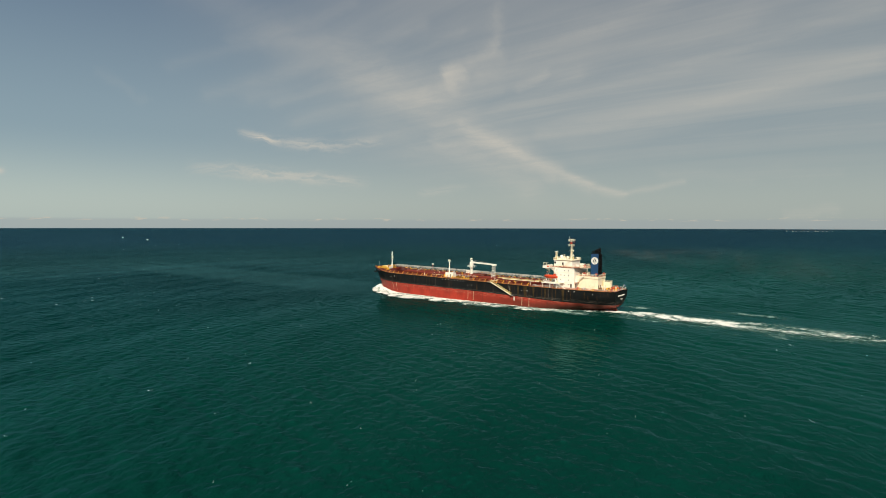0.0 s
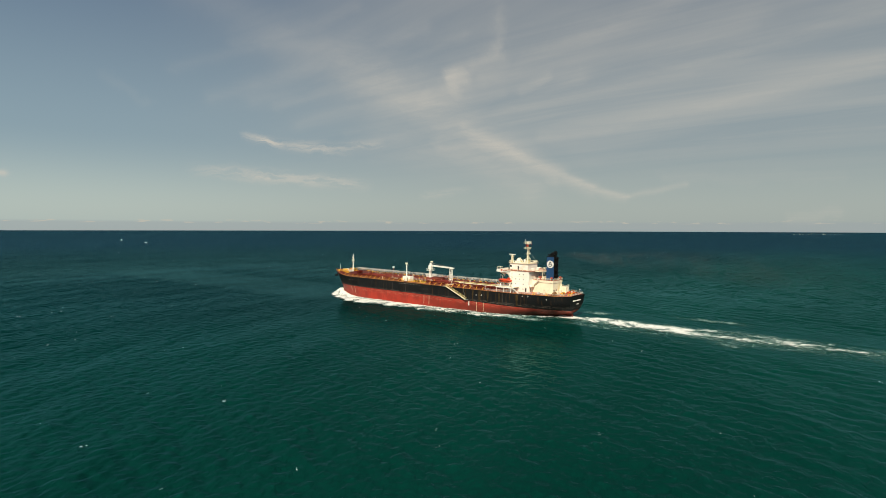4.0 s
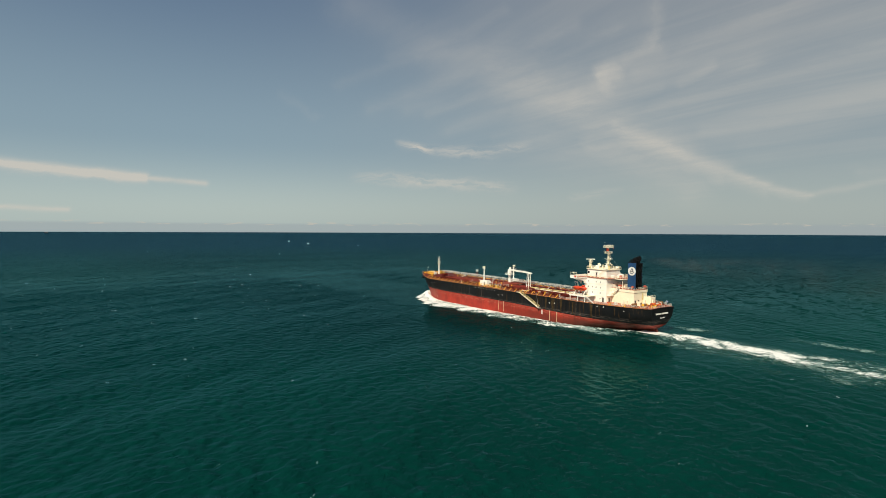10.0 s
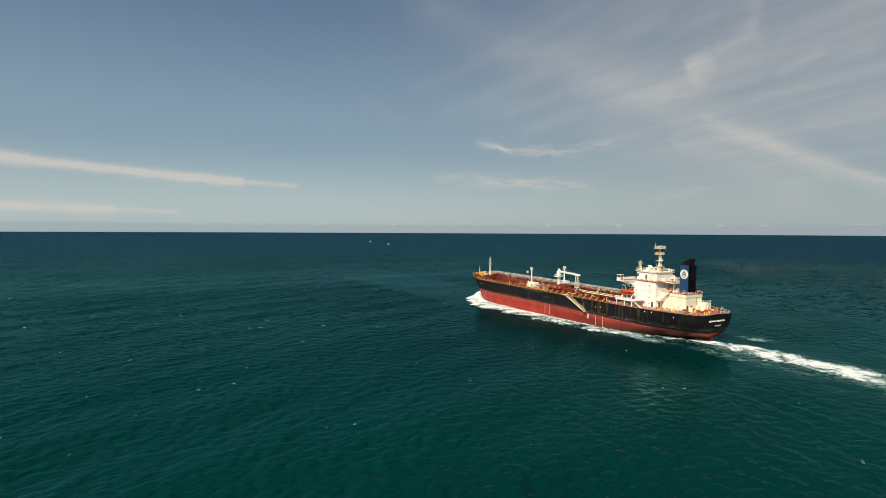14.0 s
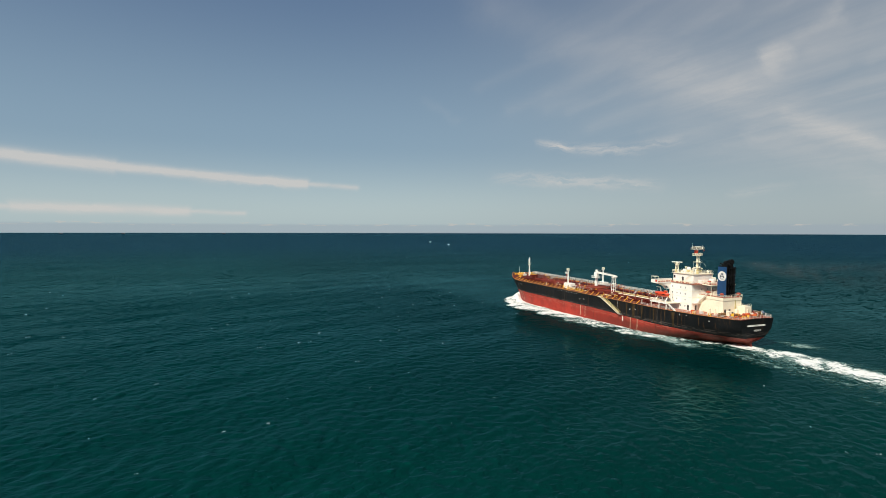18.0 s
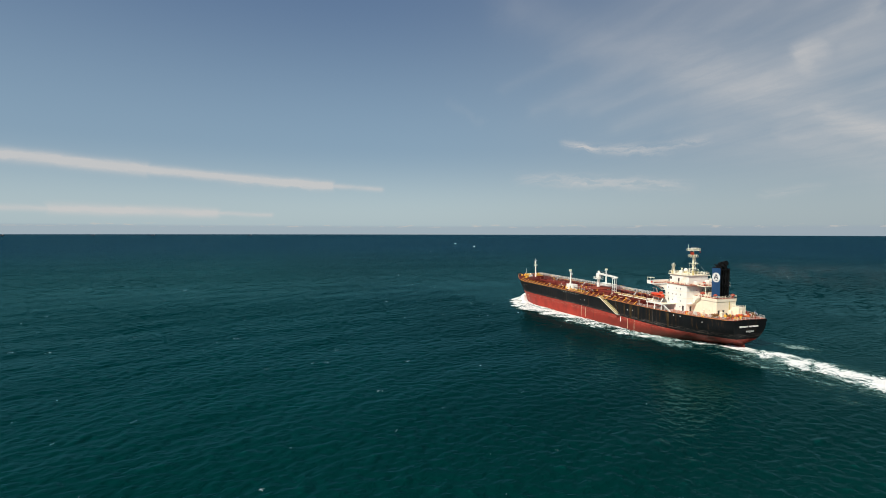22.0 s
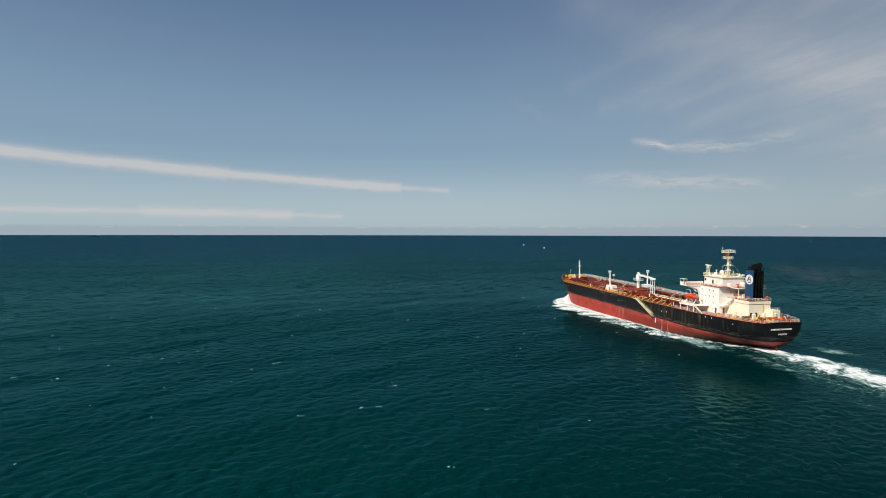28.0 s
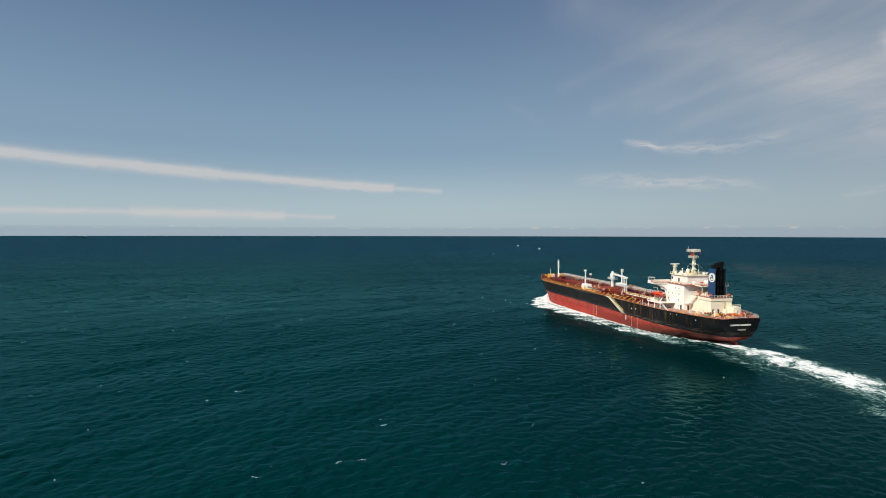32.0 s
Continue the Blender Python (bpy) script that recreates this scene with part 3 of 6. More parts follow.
def sea_height(x, y, spacing):
    return sea_shape(x, y, spacing)[..., 0]


def axis(lo, hi, step, far, growth=1.012):
    mid = list(np.arange(lo, hi + step / 2, step))
    left, right, s = [], [], step
    a, b = mid[0], mid[-1]
    while b < far or a > -far:
        s *= growth if s < 4 else 1.06
        a, b = a - s, b + s
        left.append(a), right.append(b)
    return np.array(left[::-1] + mid + right)


RIM = 18.5            # metres by which the far rim of the sheet climbs


def build_sea():
    xs, ys = axis(-50, 420, 0.62, 6000), axis(-40, 222, 0.62, 6000)
    sx, sy = np.gradient(xs), np.gradient(ys)
    X, Y = np.meshgrid(xs, ys, indexing="ij")
    S = np.maximum(sx[:, None], sy[None, :])
    shape = sea_shape(X, Y, S)
    Z = shape[..., 0]
    # the sheet ends far short of the true horizon: its rim climbs to meet that line
    Z = Z + RIM * np.clip((np.hypot(X - 20, Y - 200) - 2600) / 2400, 0, 1) ** 2
    co = np.stack([X + 0.8 * shape[..., 1], Y + 0.8 * shape[..., 2], Z], -1).reshape(-1, 3)
    nx, ny = len(xs), len(ys)
    idx = np.arange(nx * ny).reshape(nx, ny)
    quads = np.stack([idx[:-1, :-1], idx[1:, :-1], idx[1:, 1:], idx[:-1, 1:]], -1).reshape(-1, 4)
    me = bpy.data.meshes.new("water")
    me.vertices.add(len(co)), me.vertices.foreach_set("co", co.astype(np.float32).ravel())
    me.loops.add(quads.size), me.loops.foreach_set("vertex_index", quads.astype(np.int32).ravel())
    me.polygons.add(len(quads)), me.polygons.foreach_set("loop_start", np.arange(0, quads.size, 4, dtype=np.int32))
    me.polygons.foreach_set("use_smooth", np.ones(len(quads), bool))
    me.update(calc_edges=True)
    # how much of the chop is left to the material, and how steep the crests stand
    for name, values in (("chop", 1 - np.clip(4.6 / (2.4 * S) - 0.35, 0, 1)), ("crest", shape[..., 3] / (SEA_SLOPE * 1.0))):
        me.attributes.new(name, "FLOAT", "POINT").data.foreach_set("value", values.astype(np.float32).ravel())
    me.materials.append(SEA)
    tagged(new("water", me), "open green-blue sea with small wind waves", "sea", kind="structure")


build_sea()

# ================= tanker =================
TRIM = -0.95          # degrees: the bow rides higher
DECK, BOOT = 11.2, 4.9


def sailing(t):
    return pose(SPEED * t, 0, 0, 0, TRIM, 0)


ABOARD = []           # things that travel with the tanker: object, pose on board


def aboard(ob, m):
    ABOARD.append((ob, m))
    return ob


tanker = tagged(new("oil_tanker"), "oil tanker with black hull, red boot top and white bridge", "ship")
aboard(tanker, Matrix.Identity(4))


def lerp_table(table, v):
    for (a, *p), (b, *q) in zip(table, table[1:]):
        if v <= b:
            u = max(0, (v - a) / (b - a))
            return [i + (j - i) * u for i, j in zip(p, q)]
    return list(table[-1][1:])


# height: x of the aft end, x of the stem, transom's share of the half beam, length of run, length of entry
LINES = ((-3.0, 15, 172, 0.0, 42, 52), (0.0, 9.0, 173, 0.0, 36, 47), (1.8, 3.4, 173.6, 0.03, 38, 45), (3.2, 2.0, 174.4, 0.17, 38, 43), (4.9, 1.2, 175.5, 0.33, 38, 41), (6.5, 0.7, 176.8, 0.43, 38, 39.5), (8, 0.35, 178, 0.49, 38, 38), (11.2, 0.0, 180, 0.53, 38, 34))


def half_beam(x, z):
    aft, stem, share, run, entry = lerp_table(LINES, z)
    v, u = min(1, max(0, (x - aft) / run)), min(1, max(0, (stem - x) / entry))
    return 16.1 * min(share + (1 - share) * (1 - (1 - v) ** 2.1), (1 - (1 - u) ** 2.3))


def top_of_side(x):
    return DECK + 2.1 * smoothstep(150, 172, x)


def boot_line(x):
    """Height of the red paint, which drops towards the stern."""
    return 3.85 + 1.25 * min(1, max(0, x / 80))


def hull_height(x, z):
    """The true height of a level of the lines."""
    boot = boot_line(x)
    if z <= 0:
        return z
    return z * boot / BOOT if z <= BOOT else boot + (z - BOOT) * (top_of_side(x) - boot) / (DECK - BOOT)


def hull_shell(levels):
    """Both sides of the hull between the given heights, and the transom between them."""
    bm, rows = B(), []
    for z in levels:
        aft, stem, *_ = lerp_table(LINES, z)
        port, star = [], []
        for i in range(73):
            s = i / 72
            s = s + 0.06 * math.sin(2 * math.pi * s) * -1
            x = aft + (stem - aft) * s
            h = hull_height(x, z)
            y = half_beam(x, z)
            port.append(bm.verts.new((x, y, h))), star.append(bm.verts.new((x, -y, h)))
        rows.append((port, star))
    for (p0, s0), (p1, s1) in zip(rows, rows[1:]):
        for i in range(72):
            bm.faces.new((p0[i + 1], p0[i], p1[i], p1[i + 1])), bm.faces.new((s0[i], s0[i + 1], s1[i + 1], s1[i]))
        bm.faces.new((p0[0], s0[0], s1[0], p1[0]))
        bm.faces.new((s0[-1], p0[-1], p1[-1], s1[-1]))
    bmesh.ops.remove_doubles(bm, verts=bm.verts, dist=0.001)
    bmesh.ops.recalc_face_normals(bm, faces=bm.faces)
    return bm


def build_hull():
    smooth(part("hull_side", hull_shell((4.9, 5.6, 6.4, 7.2, 8, 9, 10.2, 11.2)), BLACK, tanker, "black painted steel side with rust runs"))
    smooth(part("boot_top", hull_shell((-3, -1.5, 0, 1, 1.8, 2.5, 3.2, 4, 4.9)), RED, tanker, "faded red antifouling side"))
    for ob in tanker.children:
        ob.data.set_sharp_from_angle(angle=radians(35))
    bm = B()
    rows = []
    for i in range(61):
        x = 0.3 + (179.0 - 0.3) * i / 60
        y, z = max(0.05, half_beam(x, DECK) - 0.15), DECK - 0.15 + 1.4 * smoothstep(152, 170, x)
        rows.append([bm.verts.new((x, k * y, z + 0.35 * (1 - k * k))) for k in (-1, -0.5, 0, 0.5, 1)])
    for a, b in zip(rows, rows[1:]):
        for i in range(4):
            bm.faces.new((a[i], b[i], b[i + 1], a[i + 1]))
    bmesh.ops.recalc_face_normals(bm, faces=bm.faces)
    part("main_deck", bm, DECK_RED, tanker, "red oxide painted steel deck")


build_hull()
def at_side(x, z, out=0.0):
    """A place on the port side, given in the hull's own heights."""
    boot = boot_line(x)
    lines_z = z if z <= 0 else z * BOOT / boot if z <= boot else BOOT + (z - boot) * (DECK - BOOT) / (top_of_side(x) - boot)
    return Vector((x, half_beam(x, lines_z) + out, z))


def deck_z(x, y):
    k = y / max(0.1, half_beam(x, DECK))
    return DECK - 0.15 + 1.4 * smoothstep(152, 170, x) + 0.35 * (1 - min(1, k * k))


def pipe(pts, r, material, name="pipe", label="", n=8):
    bm = B()
    for a, b in zip(pts, pts[1:]):
        rod(bm, a, b, r, n=n)
    for p in pts[1:-1]:
        ball(bm, p, r * 1.02, n=8)
    return smooth_sharp(part(name, bm, material, tanker, label))


def smooth_sharp(ob, deg=40):
    smooth(ob)
    ob.data.set_sharp_from_angle(angle=radians(deg))
    return ob


def plain(name, bm, material, parent=None, label=""):
    return part(name, bm, material, tanker if parent is None else parent, label)


# ---- marks on the hull ----
def hull_marks():
    for s in (1, -1):
        bm_data = {}
        for x in (82.8, 86.6, 45.6, 50.0, 145.5, 149.5):
            bm = B()
            zs = [-0.2 + (boot_line(x) + 0.2) * i / 6 for i in range(7)]
            for a, b in zip(zs, zs[1:]):
                p, q = at_side(x - 0.13, a, 0.03), at_side(x - 0.13, b, 0.03)
                p2, q2 = at_side(x + 0.13, a, 0.03), at_side(x + 0.13, b, 0.03)
                vs = [bm.verts.new((v.x, v.y * s, v.z)) for v in (p, p2, q2, q)]
                bm.faces.new(vs if s < 0 else vs[::-1])
            plain("draught_stripe", bm, STRIPE, label="narrow cream painted stripe")
        for x, z in ((84.0, 8.4), (87.2, 8.1), (47.0, 8.6), (50.4, 8.3), (146.5, 9.3), (150, 8.9), (11, 9.3), (20, 10.2), (23, 10.2)):
            p = at_side(x, z, 0.02)
            plain("tug_mark", box(B(), x - 0.16, x + 0.16, (p.y - 0.02) * s, (p.y + 0.03) * s, z - 0.3, z + 0.25), MARK)
        for i in range(8):
            x = 90 + 2.3 * i
            p = at_side(x, 10.3, 0.0)
            plain("scupper", box(B(), x - 0.2, x + 0.2, (p.y - 0.05) * s, (p.y + 0.04) * s, 10.15, 10.42), MARK)
        # rust run down the side from deck drains; wide ones paint a bronze reflection
        for x, z0, z1, w in ((30, 6.0, 10.9, 0.3), (38, 4.6, 10.8, 0.22), (57.5, 3.2, 10.9, 0.45), (59.6, 5.2, 10.4, 0.2), (71, 5.0, 10.8, 0.16), (104, 5.2, 10.9, 0.16), (126, 5.4, 10.9, 0.14), (141, 5.4, 11.2, 0.14), (22, 5.6, 10.6, 0.3), (15, 6.5, 10.4, 0.25), (45, 5.8, 10.8, 0.2), (48.2, 4.6, 10.9, 1.3), (43.0, 4.8, 10.9, 0.7), (52.6, 4.6, 10.8, 0.6), (26.0, 4.6, 10.6, 0.8), (36.0, 4.8, 10.7, 0.55)):
            bm, n = B(), 8
            zs = [z0 + (z1 - z0) * i / n for i in range(n + 1)]
            for i, (a, b) in enumerate(zip(zs, zs[1:])):
                wa, wb = w * (0.35 + 0.65 * i / n), w * (0.35 + 0.65 * (i + 1) / n)
                vs = [bm.verts.new((v.x, v.y * s, v.z)) for v in (at_side(x - wa, a, 0.02), at_side(x + wa, a, 0.02), at_side(x + wb, b, 0.02), at_side(x - wb, b, 0.02))]
                bm.faces.new(vs if s < 0 else vs[::-1])
            plain("rust_run", bm, BROWN if w > 0.5 else RUST, label="brown run of rust and painted sheen on the black side")
        # faint upright seams where the tugs push
        for x in (149.0, 129.0, 111.5, 101.0, 69.0, 34.0):
            bm, zs = B(), [boot_line(x) + 0.3 + (10.9 - boot_line(x) - 0.3) * i / 6 for i in range(7)]
            for a, b in zip(zs, zs[1:]):
                vs = [bm.verts.new((v.x, v.y * s, v.z)) for v in (at_side(x - 0.2, a, 0.015), at_side(x + 0.2, a, 0.015), at_side(x + 0.2, b, 0.015), at_side(x - 0.2, b, 0.015))]
                bm.faces.new(vs if s < 0 else vs[::-1])
            plain("tug_stripe", bm, WORN_BLACK, label="faint worn stripe on the black side")
        p = at_side(55, 3, 0.0)
        plain("load_line_mark", box(B(), 54.7, 55.4, (p.y - 0.03) * s, (p.y + 0.03) * s, 2.2, 4.4), MARK)
        # name on the bow as bars
        x = 164.5
        for w in (0.75, 0.7, 0.8, 0.9, 0.75, 0.7, 0.4, 0.75, 0.7, 0.75, 0.7, 0.8):
            a, b = at_side(x, 11.3, 0.14), at_side(x + w * 0.6, 11.3, 0.14)
            c, d = at_side(x + w * 0.6, 12.3, 0.14), at_side(x, 12.3, 0.14)
            bm = B()
            vs = [bm.verts.new((v.x, v.y * s, v.z)) for v in (a, b, c, d)]
            bm.faces.new(vs if s < 0 else vs[::-1])
            plain("name_bar", bm, MARK, label="white painted bar of the bow name")
            x += w
    # name and home port on the transom
    y = 5.0
    for i, w in enumerate((0.6, 0.6, 0.6, 0.7, 0.65, 0.6, 0.55, 0.35, 0.6, 0.6, 0.6, 0.6, 0.6, 0.6, 0.6, 0.6)):
        if i != 7:
            bm = B()
            box(bm, 0.1, 0.4, y - w * 0.62, y - w * 0.5, 8.5, 9.15), box(bm, 0.1, 0.4, y - w * 0.12, y, 8.5, 9.15)
            box(bm, 0.11, 0.39, y - w * 0.52, y - w * 0.1, 8.78, 8.88)
            plain("name_bar", bm, MARK, label="white painted bar of the stern name")
        y -= w
    curve = bpy.data.curves.new("home_port", "FONT")
    curve.body, curve.size, curve.align_x, curve.extrude, curve.space_character = "MAJURO", 0.9, "CENTER", 0.02, 1.15
    flat = bpy.data.objects.new("home_port", curve)
    scene.collection.objects.link(flat)
    dg = bpy.context.evaluated_depsgraph_get()
    me = bpy.data.meshes.new_from_object(flat.evaluated_get(dg))
    bpy.data.objects.remove(flat)
    bm = B()
    bm.from_mesh(me)
    bmesh.ops.transform(bm, matrix=Matrix(((0, 0, -1, 0.0), (-1, 0, 0, 0), (0, 1, 0, 6.7), (0, 0, 0, 1))), verts=bm.verts)
    plain("home_port_lettering", bm, MARK, label="white lettering of the home port")
    # rudder head under the counter
    smooth_sharp(plain("rudder", prism(B(), ((1.6, -2.5), (7.2, -2.5), (7.0, 2.0), (2.6, 2.3)), -0.4, 0.4), RED, label="red rudder half under water"))
    # anchors in the bows, hauled up under the flare
    for s in (1, -1):
        p = at_side(174.6, 10.6, 0.0)
        bm = B()
        rod(bm, (174.2, (p.y - 0.3) * s, 11.2), (175.4, (p.y + 0.9) * s, 9.3), 0.26)
        box(bm, 174.7, 176.1, (p.y + 0.3) * s, (p.y + 1.3) * s, 8.9, 9.5, 0.12)
        for dx in (-0.9, 0.9):
            rod(bm, (175.4 + dx, (p.y + 0.8) * s, 9.2), (175.4 + dx * 1.3, (p.y + 0.5) * s, 10.6), 0.3, 0.08)
        plain("anchor", bm, SOOT, label="black stockless anchor")
        plain("hawse_pipe", rod(B(), (174.0, (p.y - 0.5) * s, 11.3), (174.5, (p.y + 0.12) * s, 10.7), 0.55, 0.7, 14), SOOT, label="black hawse pipe in the bow")
    # rubbing rail of the deck edge
    for s in (1, -1):
        bm = B()
        xs = [2 + 174 * i / 70 for i in range(71)]
        for a, b in zip(xs, xs[1:]):
            pa, pb = at_side(a, top_of_side(a), 0), at_side(b, top_of_side(b), 0)
            rod(bm, (pa.x, pa.y * s, pa.z), (pb.x, pb.y * s, pb.z), 0.12, n=5)
        plain("deck_edge", bm, EDGE, label="pale rusty edge of the deck")


# ---- cargo deck ----
def cargo_deck():
    # yellow brackets that run in from the deck edge
    bm0 = B()
    rod(bm0, (-0.4, 1.3, 0), (0.4, -1.3, 1.25), 0.22, 0.18, 6)
    shared = bpy.data.meshes.new("deck_stay")
    bm0.to_mesh(shared)
    bm0.free()
    shared.materials.append(YELLOW)
    x = 47.5
    while x < 160:
        for s in (1, -1):
            y = half_beam(x, DECK) - 1.8
            if y > 6 and not (s > 0 and 88 < x < 100):
                ob = new("deck_stay", shared)
                ob.parent = tanker
                ob.matrix_local = pose(x, y * s, deck_z(x, y) - 0.05, 0, 0, 0) @ Matrix.Diagonal((1, s, 1, 1))
        x += 4.05
    # railing at both sides of the deck
    for s in (1, -1):
        for x0, x1 in ((45, 85), (101, 152)):
            pts = [(x0 + (x1 - x0) * i / 8, s * (half_beam(x0 + (x1 - x0) * i / 8, DECK) - 0.3), deck_z(x0 + (x1 - x0) * i / 8, 15.8)) for i in range(9)]
            railing(tanker, pts, EDGE, 1.0, 3.0, 0.035, "deck_railing")
    # cargo pipes fore and aft
    rows = ((5.2, 0.34, PIPE_RED), (4.2, 0.3, PIPE_RED), (3.2, 0.26, PIPE_PALE), (1.2, 0.3, PIPE_RED), (0.2, 0.22, PIPE_PALE), (-5.2, 0.34, PIPE_RED), (-6.3, 0.28, PIPE_RED), (8.3, 0.16, PIPE_RED), (-8.6, 0.18, PIPE_PALE))
    for i, (y, r, m) in enumerate(rows):
        x0, x1 = 40 + (i % 3) * 2.3, 148 - (i * 7 % 19)
        z = deck_z(90, y) + 0.85 + 0.15 * (i % 2)
        pipe([(x0, y, z), (72 + i, y, z), (74.5 + i, y - 0.8, z), (x1 - 14, y - 0.8, z), (x1 - 12, y, z), (x1, y, z)], r, m, label="long cargo pipe on the tank deck")
    pipe([(40, 6.6, 13.3), (72, 6.6, 13.3)], 0.28, YELLOW_PALE, label="faded yellow pipe on the tank deck")
    pipe([(44, 7.8, 12.9), (68, 7.8, 12.9)], 0.22, CREAM, label="cream pipe on the tank deck")
    # cross pipes to the tanks
    for i in range(12):
        x = 48 + i * 8.6
        if 84 < x < 104:
            continue
        y1 = half_beam(x, DECK) - 4.5
        z = deck_z(x, 5) + 0.5
        pipe([(x, -y1, z), (x, y1, z), (x + 1.2, y1, z), (x + 1.2, y1, z - 0.4)], 0.17, PIPE_RED, "cross_pipe")
        for y in (-9.5, -3.5, 7.5, 11.0):
            if abs(y) < y1:
                bm = B()
                rod(bm, (x + 2.8, y, z - 0.6), (x + 2.8, y, z + 0.35), 0.75, n=14)
                rod(bm, (x + 2.8, y, z + 0.35), (x + 2.8, y, z + 0.5), 0.85, n=14)
                smooth_sharp(plain("tank_hatch", bm, DECK_RED, label="round red tank hatch"))
        for y in (-6, 9.4):
            bm = B()
            rod(bm, (x - 2, y, z - 0.6), (x - 2, y, z + 1.9), 0.14)
            rod(bm, (x - 2, y, z + 1.9), (x - 2, y, z + 2.5), 0.28, 0.2)
            plain("tank_vent", bm, PIPE_PALE if i % 3 else PIPE_RED, label="tank vent with a capped head")
    # transverse deck beams
    for i in range(26):
        x = 45.5 + i * 4.3
        y1 = half_beam(x, DECK) - 4.6
        plain("deck_beam", box(B(), x - 0.12, x + 0.12, -y1, y1, DECK - 0.1, DECK + 0.62), DECK_RED)
    # manifold amidships
    for k, x in enumerate((88.0, 90.2, 92.4, 94.6, 96.8)):
        for s in (1, -1):
            pipe([(x, 0, 13.1), (x, 13.2 * s, 13.1), (x, 13.6 * s, 13.1)], 0.3 - 0.02 * (k % 2), PIPE_RED if k % 2 else PIPE_PALE, "manifold_pipe")
            bm = B()
            rod(bm, (x, 13.5 * s, 13.1), (x, 13.85 * s, 13.1), 0.5, n=14)
            smooth_sharp(plain("flange", bm, GREY, label="blank flange of a cargo line"))
            bm = B()
            rod(bm, (x, 11.0 * s, 12.8), (x, 11.0 * s, 14.2), 0.2)
            rod(bm, (x, 11.0 * s, 14.2), (x, 11.0 * s, 14.3), 0.5, n=14)
            plain("valve", bm, YELLOW if k % 2 else PIPE_PALE, label="hand wheel valve")
    for s in (1, -1):
        bm = B()
        box(bm, 86, 99, 12.2 * s, 15.4 * s, DECK + 0.1, DECK + 0.25)
        for a in ((86, 86.12), (98.88, 99)):
            box(bm, *a, 12.2 * s, 15.4 * s, DECK + 0.25, DECK + 0.7)
        plain("drip_tray", bm, PINK, label="drip tray under the cargo flanges")
        railing(tanker, [(86, 15.3 * s, DECK + 0.6), (99, 15.3 * s, DECK + 0.6)], YELLOW, 1.1, 2.2, 0.06, "manifold_railing")
        railing(tanker, [(86, 9.6 * s, DECK + 0.9), (102, 9.6 * s, DECK + 0.9)], WHITE, 1.2, 2.0, 0.055, "manifold_railing")
        plain("hose_rail", rod(B(), (86.5, 15.8 * s, DECK + 0.7), (99.5, 15.8 * s, DECK + 0.7), 0.14), YELLOW, label="yellow hose rail at the deck edge")
        # lamp posts beside the manifold, with a store at the foot
        bm = B()
        rod(bm, (104.2, 11.6 * s, DECK), (104.2, 11.6 * s, 21.2), 0.42, 0.32, 12)
        post = smooth_sharp(plain("lamp_post", bm, WHITE, label="white lamp post on the tank deck"))
        bm = B()
        box(bm, 103.4, 105.0, 11.0 * s, 12.2 * s, 20.9, 21.05)
        plain("platform", bm, WHITE, post)
        bm = B()
        for dx, dy in ((-0.5, 0.35), (0.5, 0.35), (0, -0.4)):
            box(bm, 104.2 + dx - 0.35, 104.2 + dx + 0.35, (11.6 + dy) * s - 0.25, (11.6 + dy) * s + 0.25, 21.4, 22.2, 0.08)
        plain("floodlight", bm, CREAM, post, "cream floodlight housing")
        bm = B()
        box(bm, 100.6, 106.6, 9.4 * s, 12.6 * s, DECK + 0.1, DECK + 3.0, 0.08)
        plain("deck_store", bm, WHITE, label="white deck store at the foot of the post")
        plain("store_door", box(B(), 102, 102.9, 12.6 * s, 12.65 * s, DECK + 0.3, DECK + 2.2), GREY)
        plain("foam_box", box(B(), 106.7, 108.0, 11.3 * s, 12.4 * s, DECK + 0.1, DECK + 1.6, 0.06), YELLOW, label="yellow deck box")
    # hose crane and the rest for its jib
    bm = B()
    rod(bm, (95.8, -0.6, DECK), (95.8, -0.6, 18.2), 0.9, 0.8, 16)
    crane = smooth_sharp(plain("crane_pedestal", bm, WHITE, label="white crane pedestal"))
    bm = B()
    box(bm, 94.6, 97.0, -1.5, 0.3, 18.2, 20.6, 0.25)
    box(bm, 95.3, 96.3, -1.1, -0.1, 20.6, 21.9, 0.15)
    plain("crane_house", bm, WHITE, crane)
    railing(crane, [(93.8, -2.4, 17.6), (97.8, -2.4, 17.6), (97.8, 1.2, 17.6), (93.8, 1.2, 17.6), (93.8, -2.4, 17.6)], WHITE, 1.0, 1.5, 0.05, "crane_railing")
    plain("crane_platform", box(B(), 93.8, 97.8, -2.4, 1.2, 17.45, 17.6), WHITE, crane)
    bm = B()
    a, b = Vector((95.6, -0.5, 20.5)), Vector((75.2, 2.9, 20.2))
    side = (b - a).cross(Vector((0, 0, 1))).normalized()
    vs = []
    for p, w, h in ((a, 0.5, 0.5), (a.lerp(b, 0.7), 0.4, 0.42), (b, 0.28, 0.28)):
        vs.append([bm.verts.new(p + side * w * u + Vector((0, 0, h * v))) for u, v in ((-1, -1), (1, -1), (1, 1), (-1, 1))])
    for p, q in zip(vs, vs[1:]):
        for i in range(4):
            bm.faces.new((p[i], p[(i + 1) % 4], q[(i + 1) % 4], q[i]))
    bm.faces.new(vs[0][::-1]), bm.faces.new(vs[-1])
    bmesh.ops.recalc_face_normals(bm, faces=bm.faces)
    plain("jib", bm, WHITE, crane, "white box jib lying in its rest")
    plain("hoist_wire", rod(B(), (96, -0.5, 22.0), (76.5, 2.7, 20.6), 0.06), GREY, crane)
    bm = B()
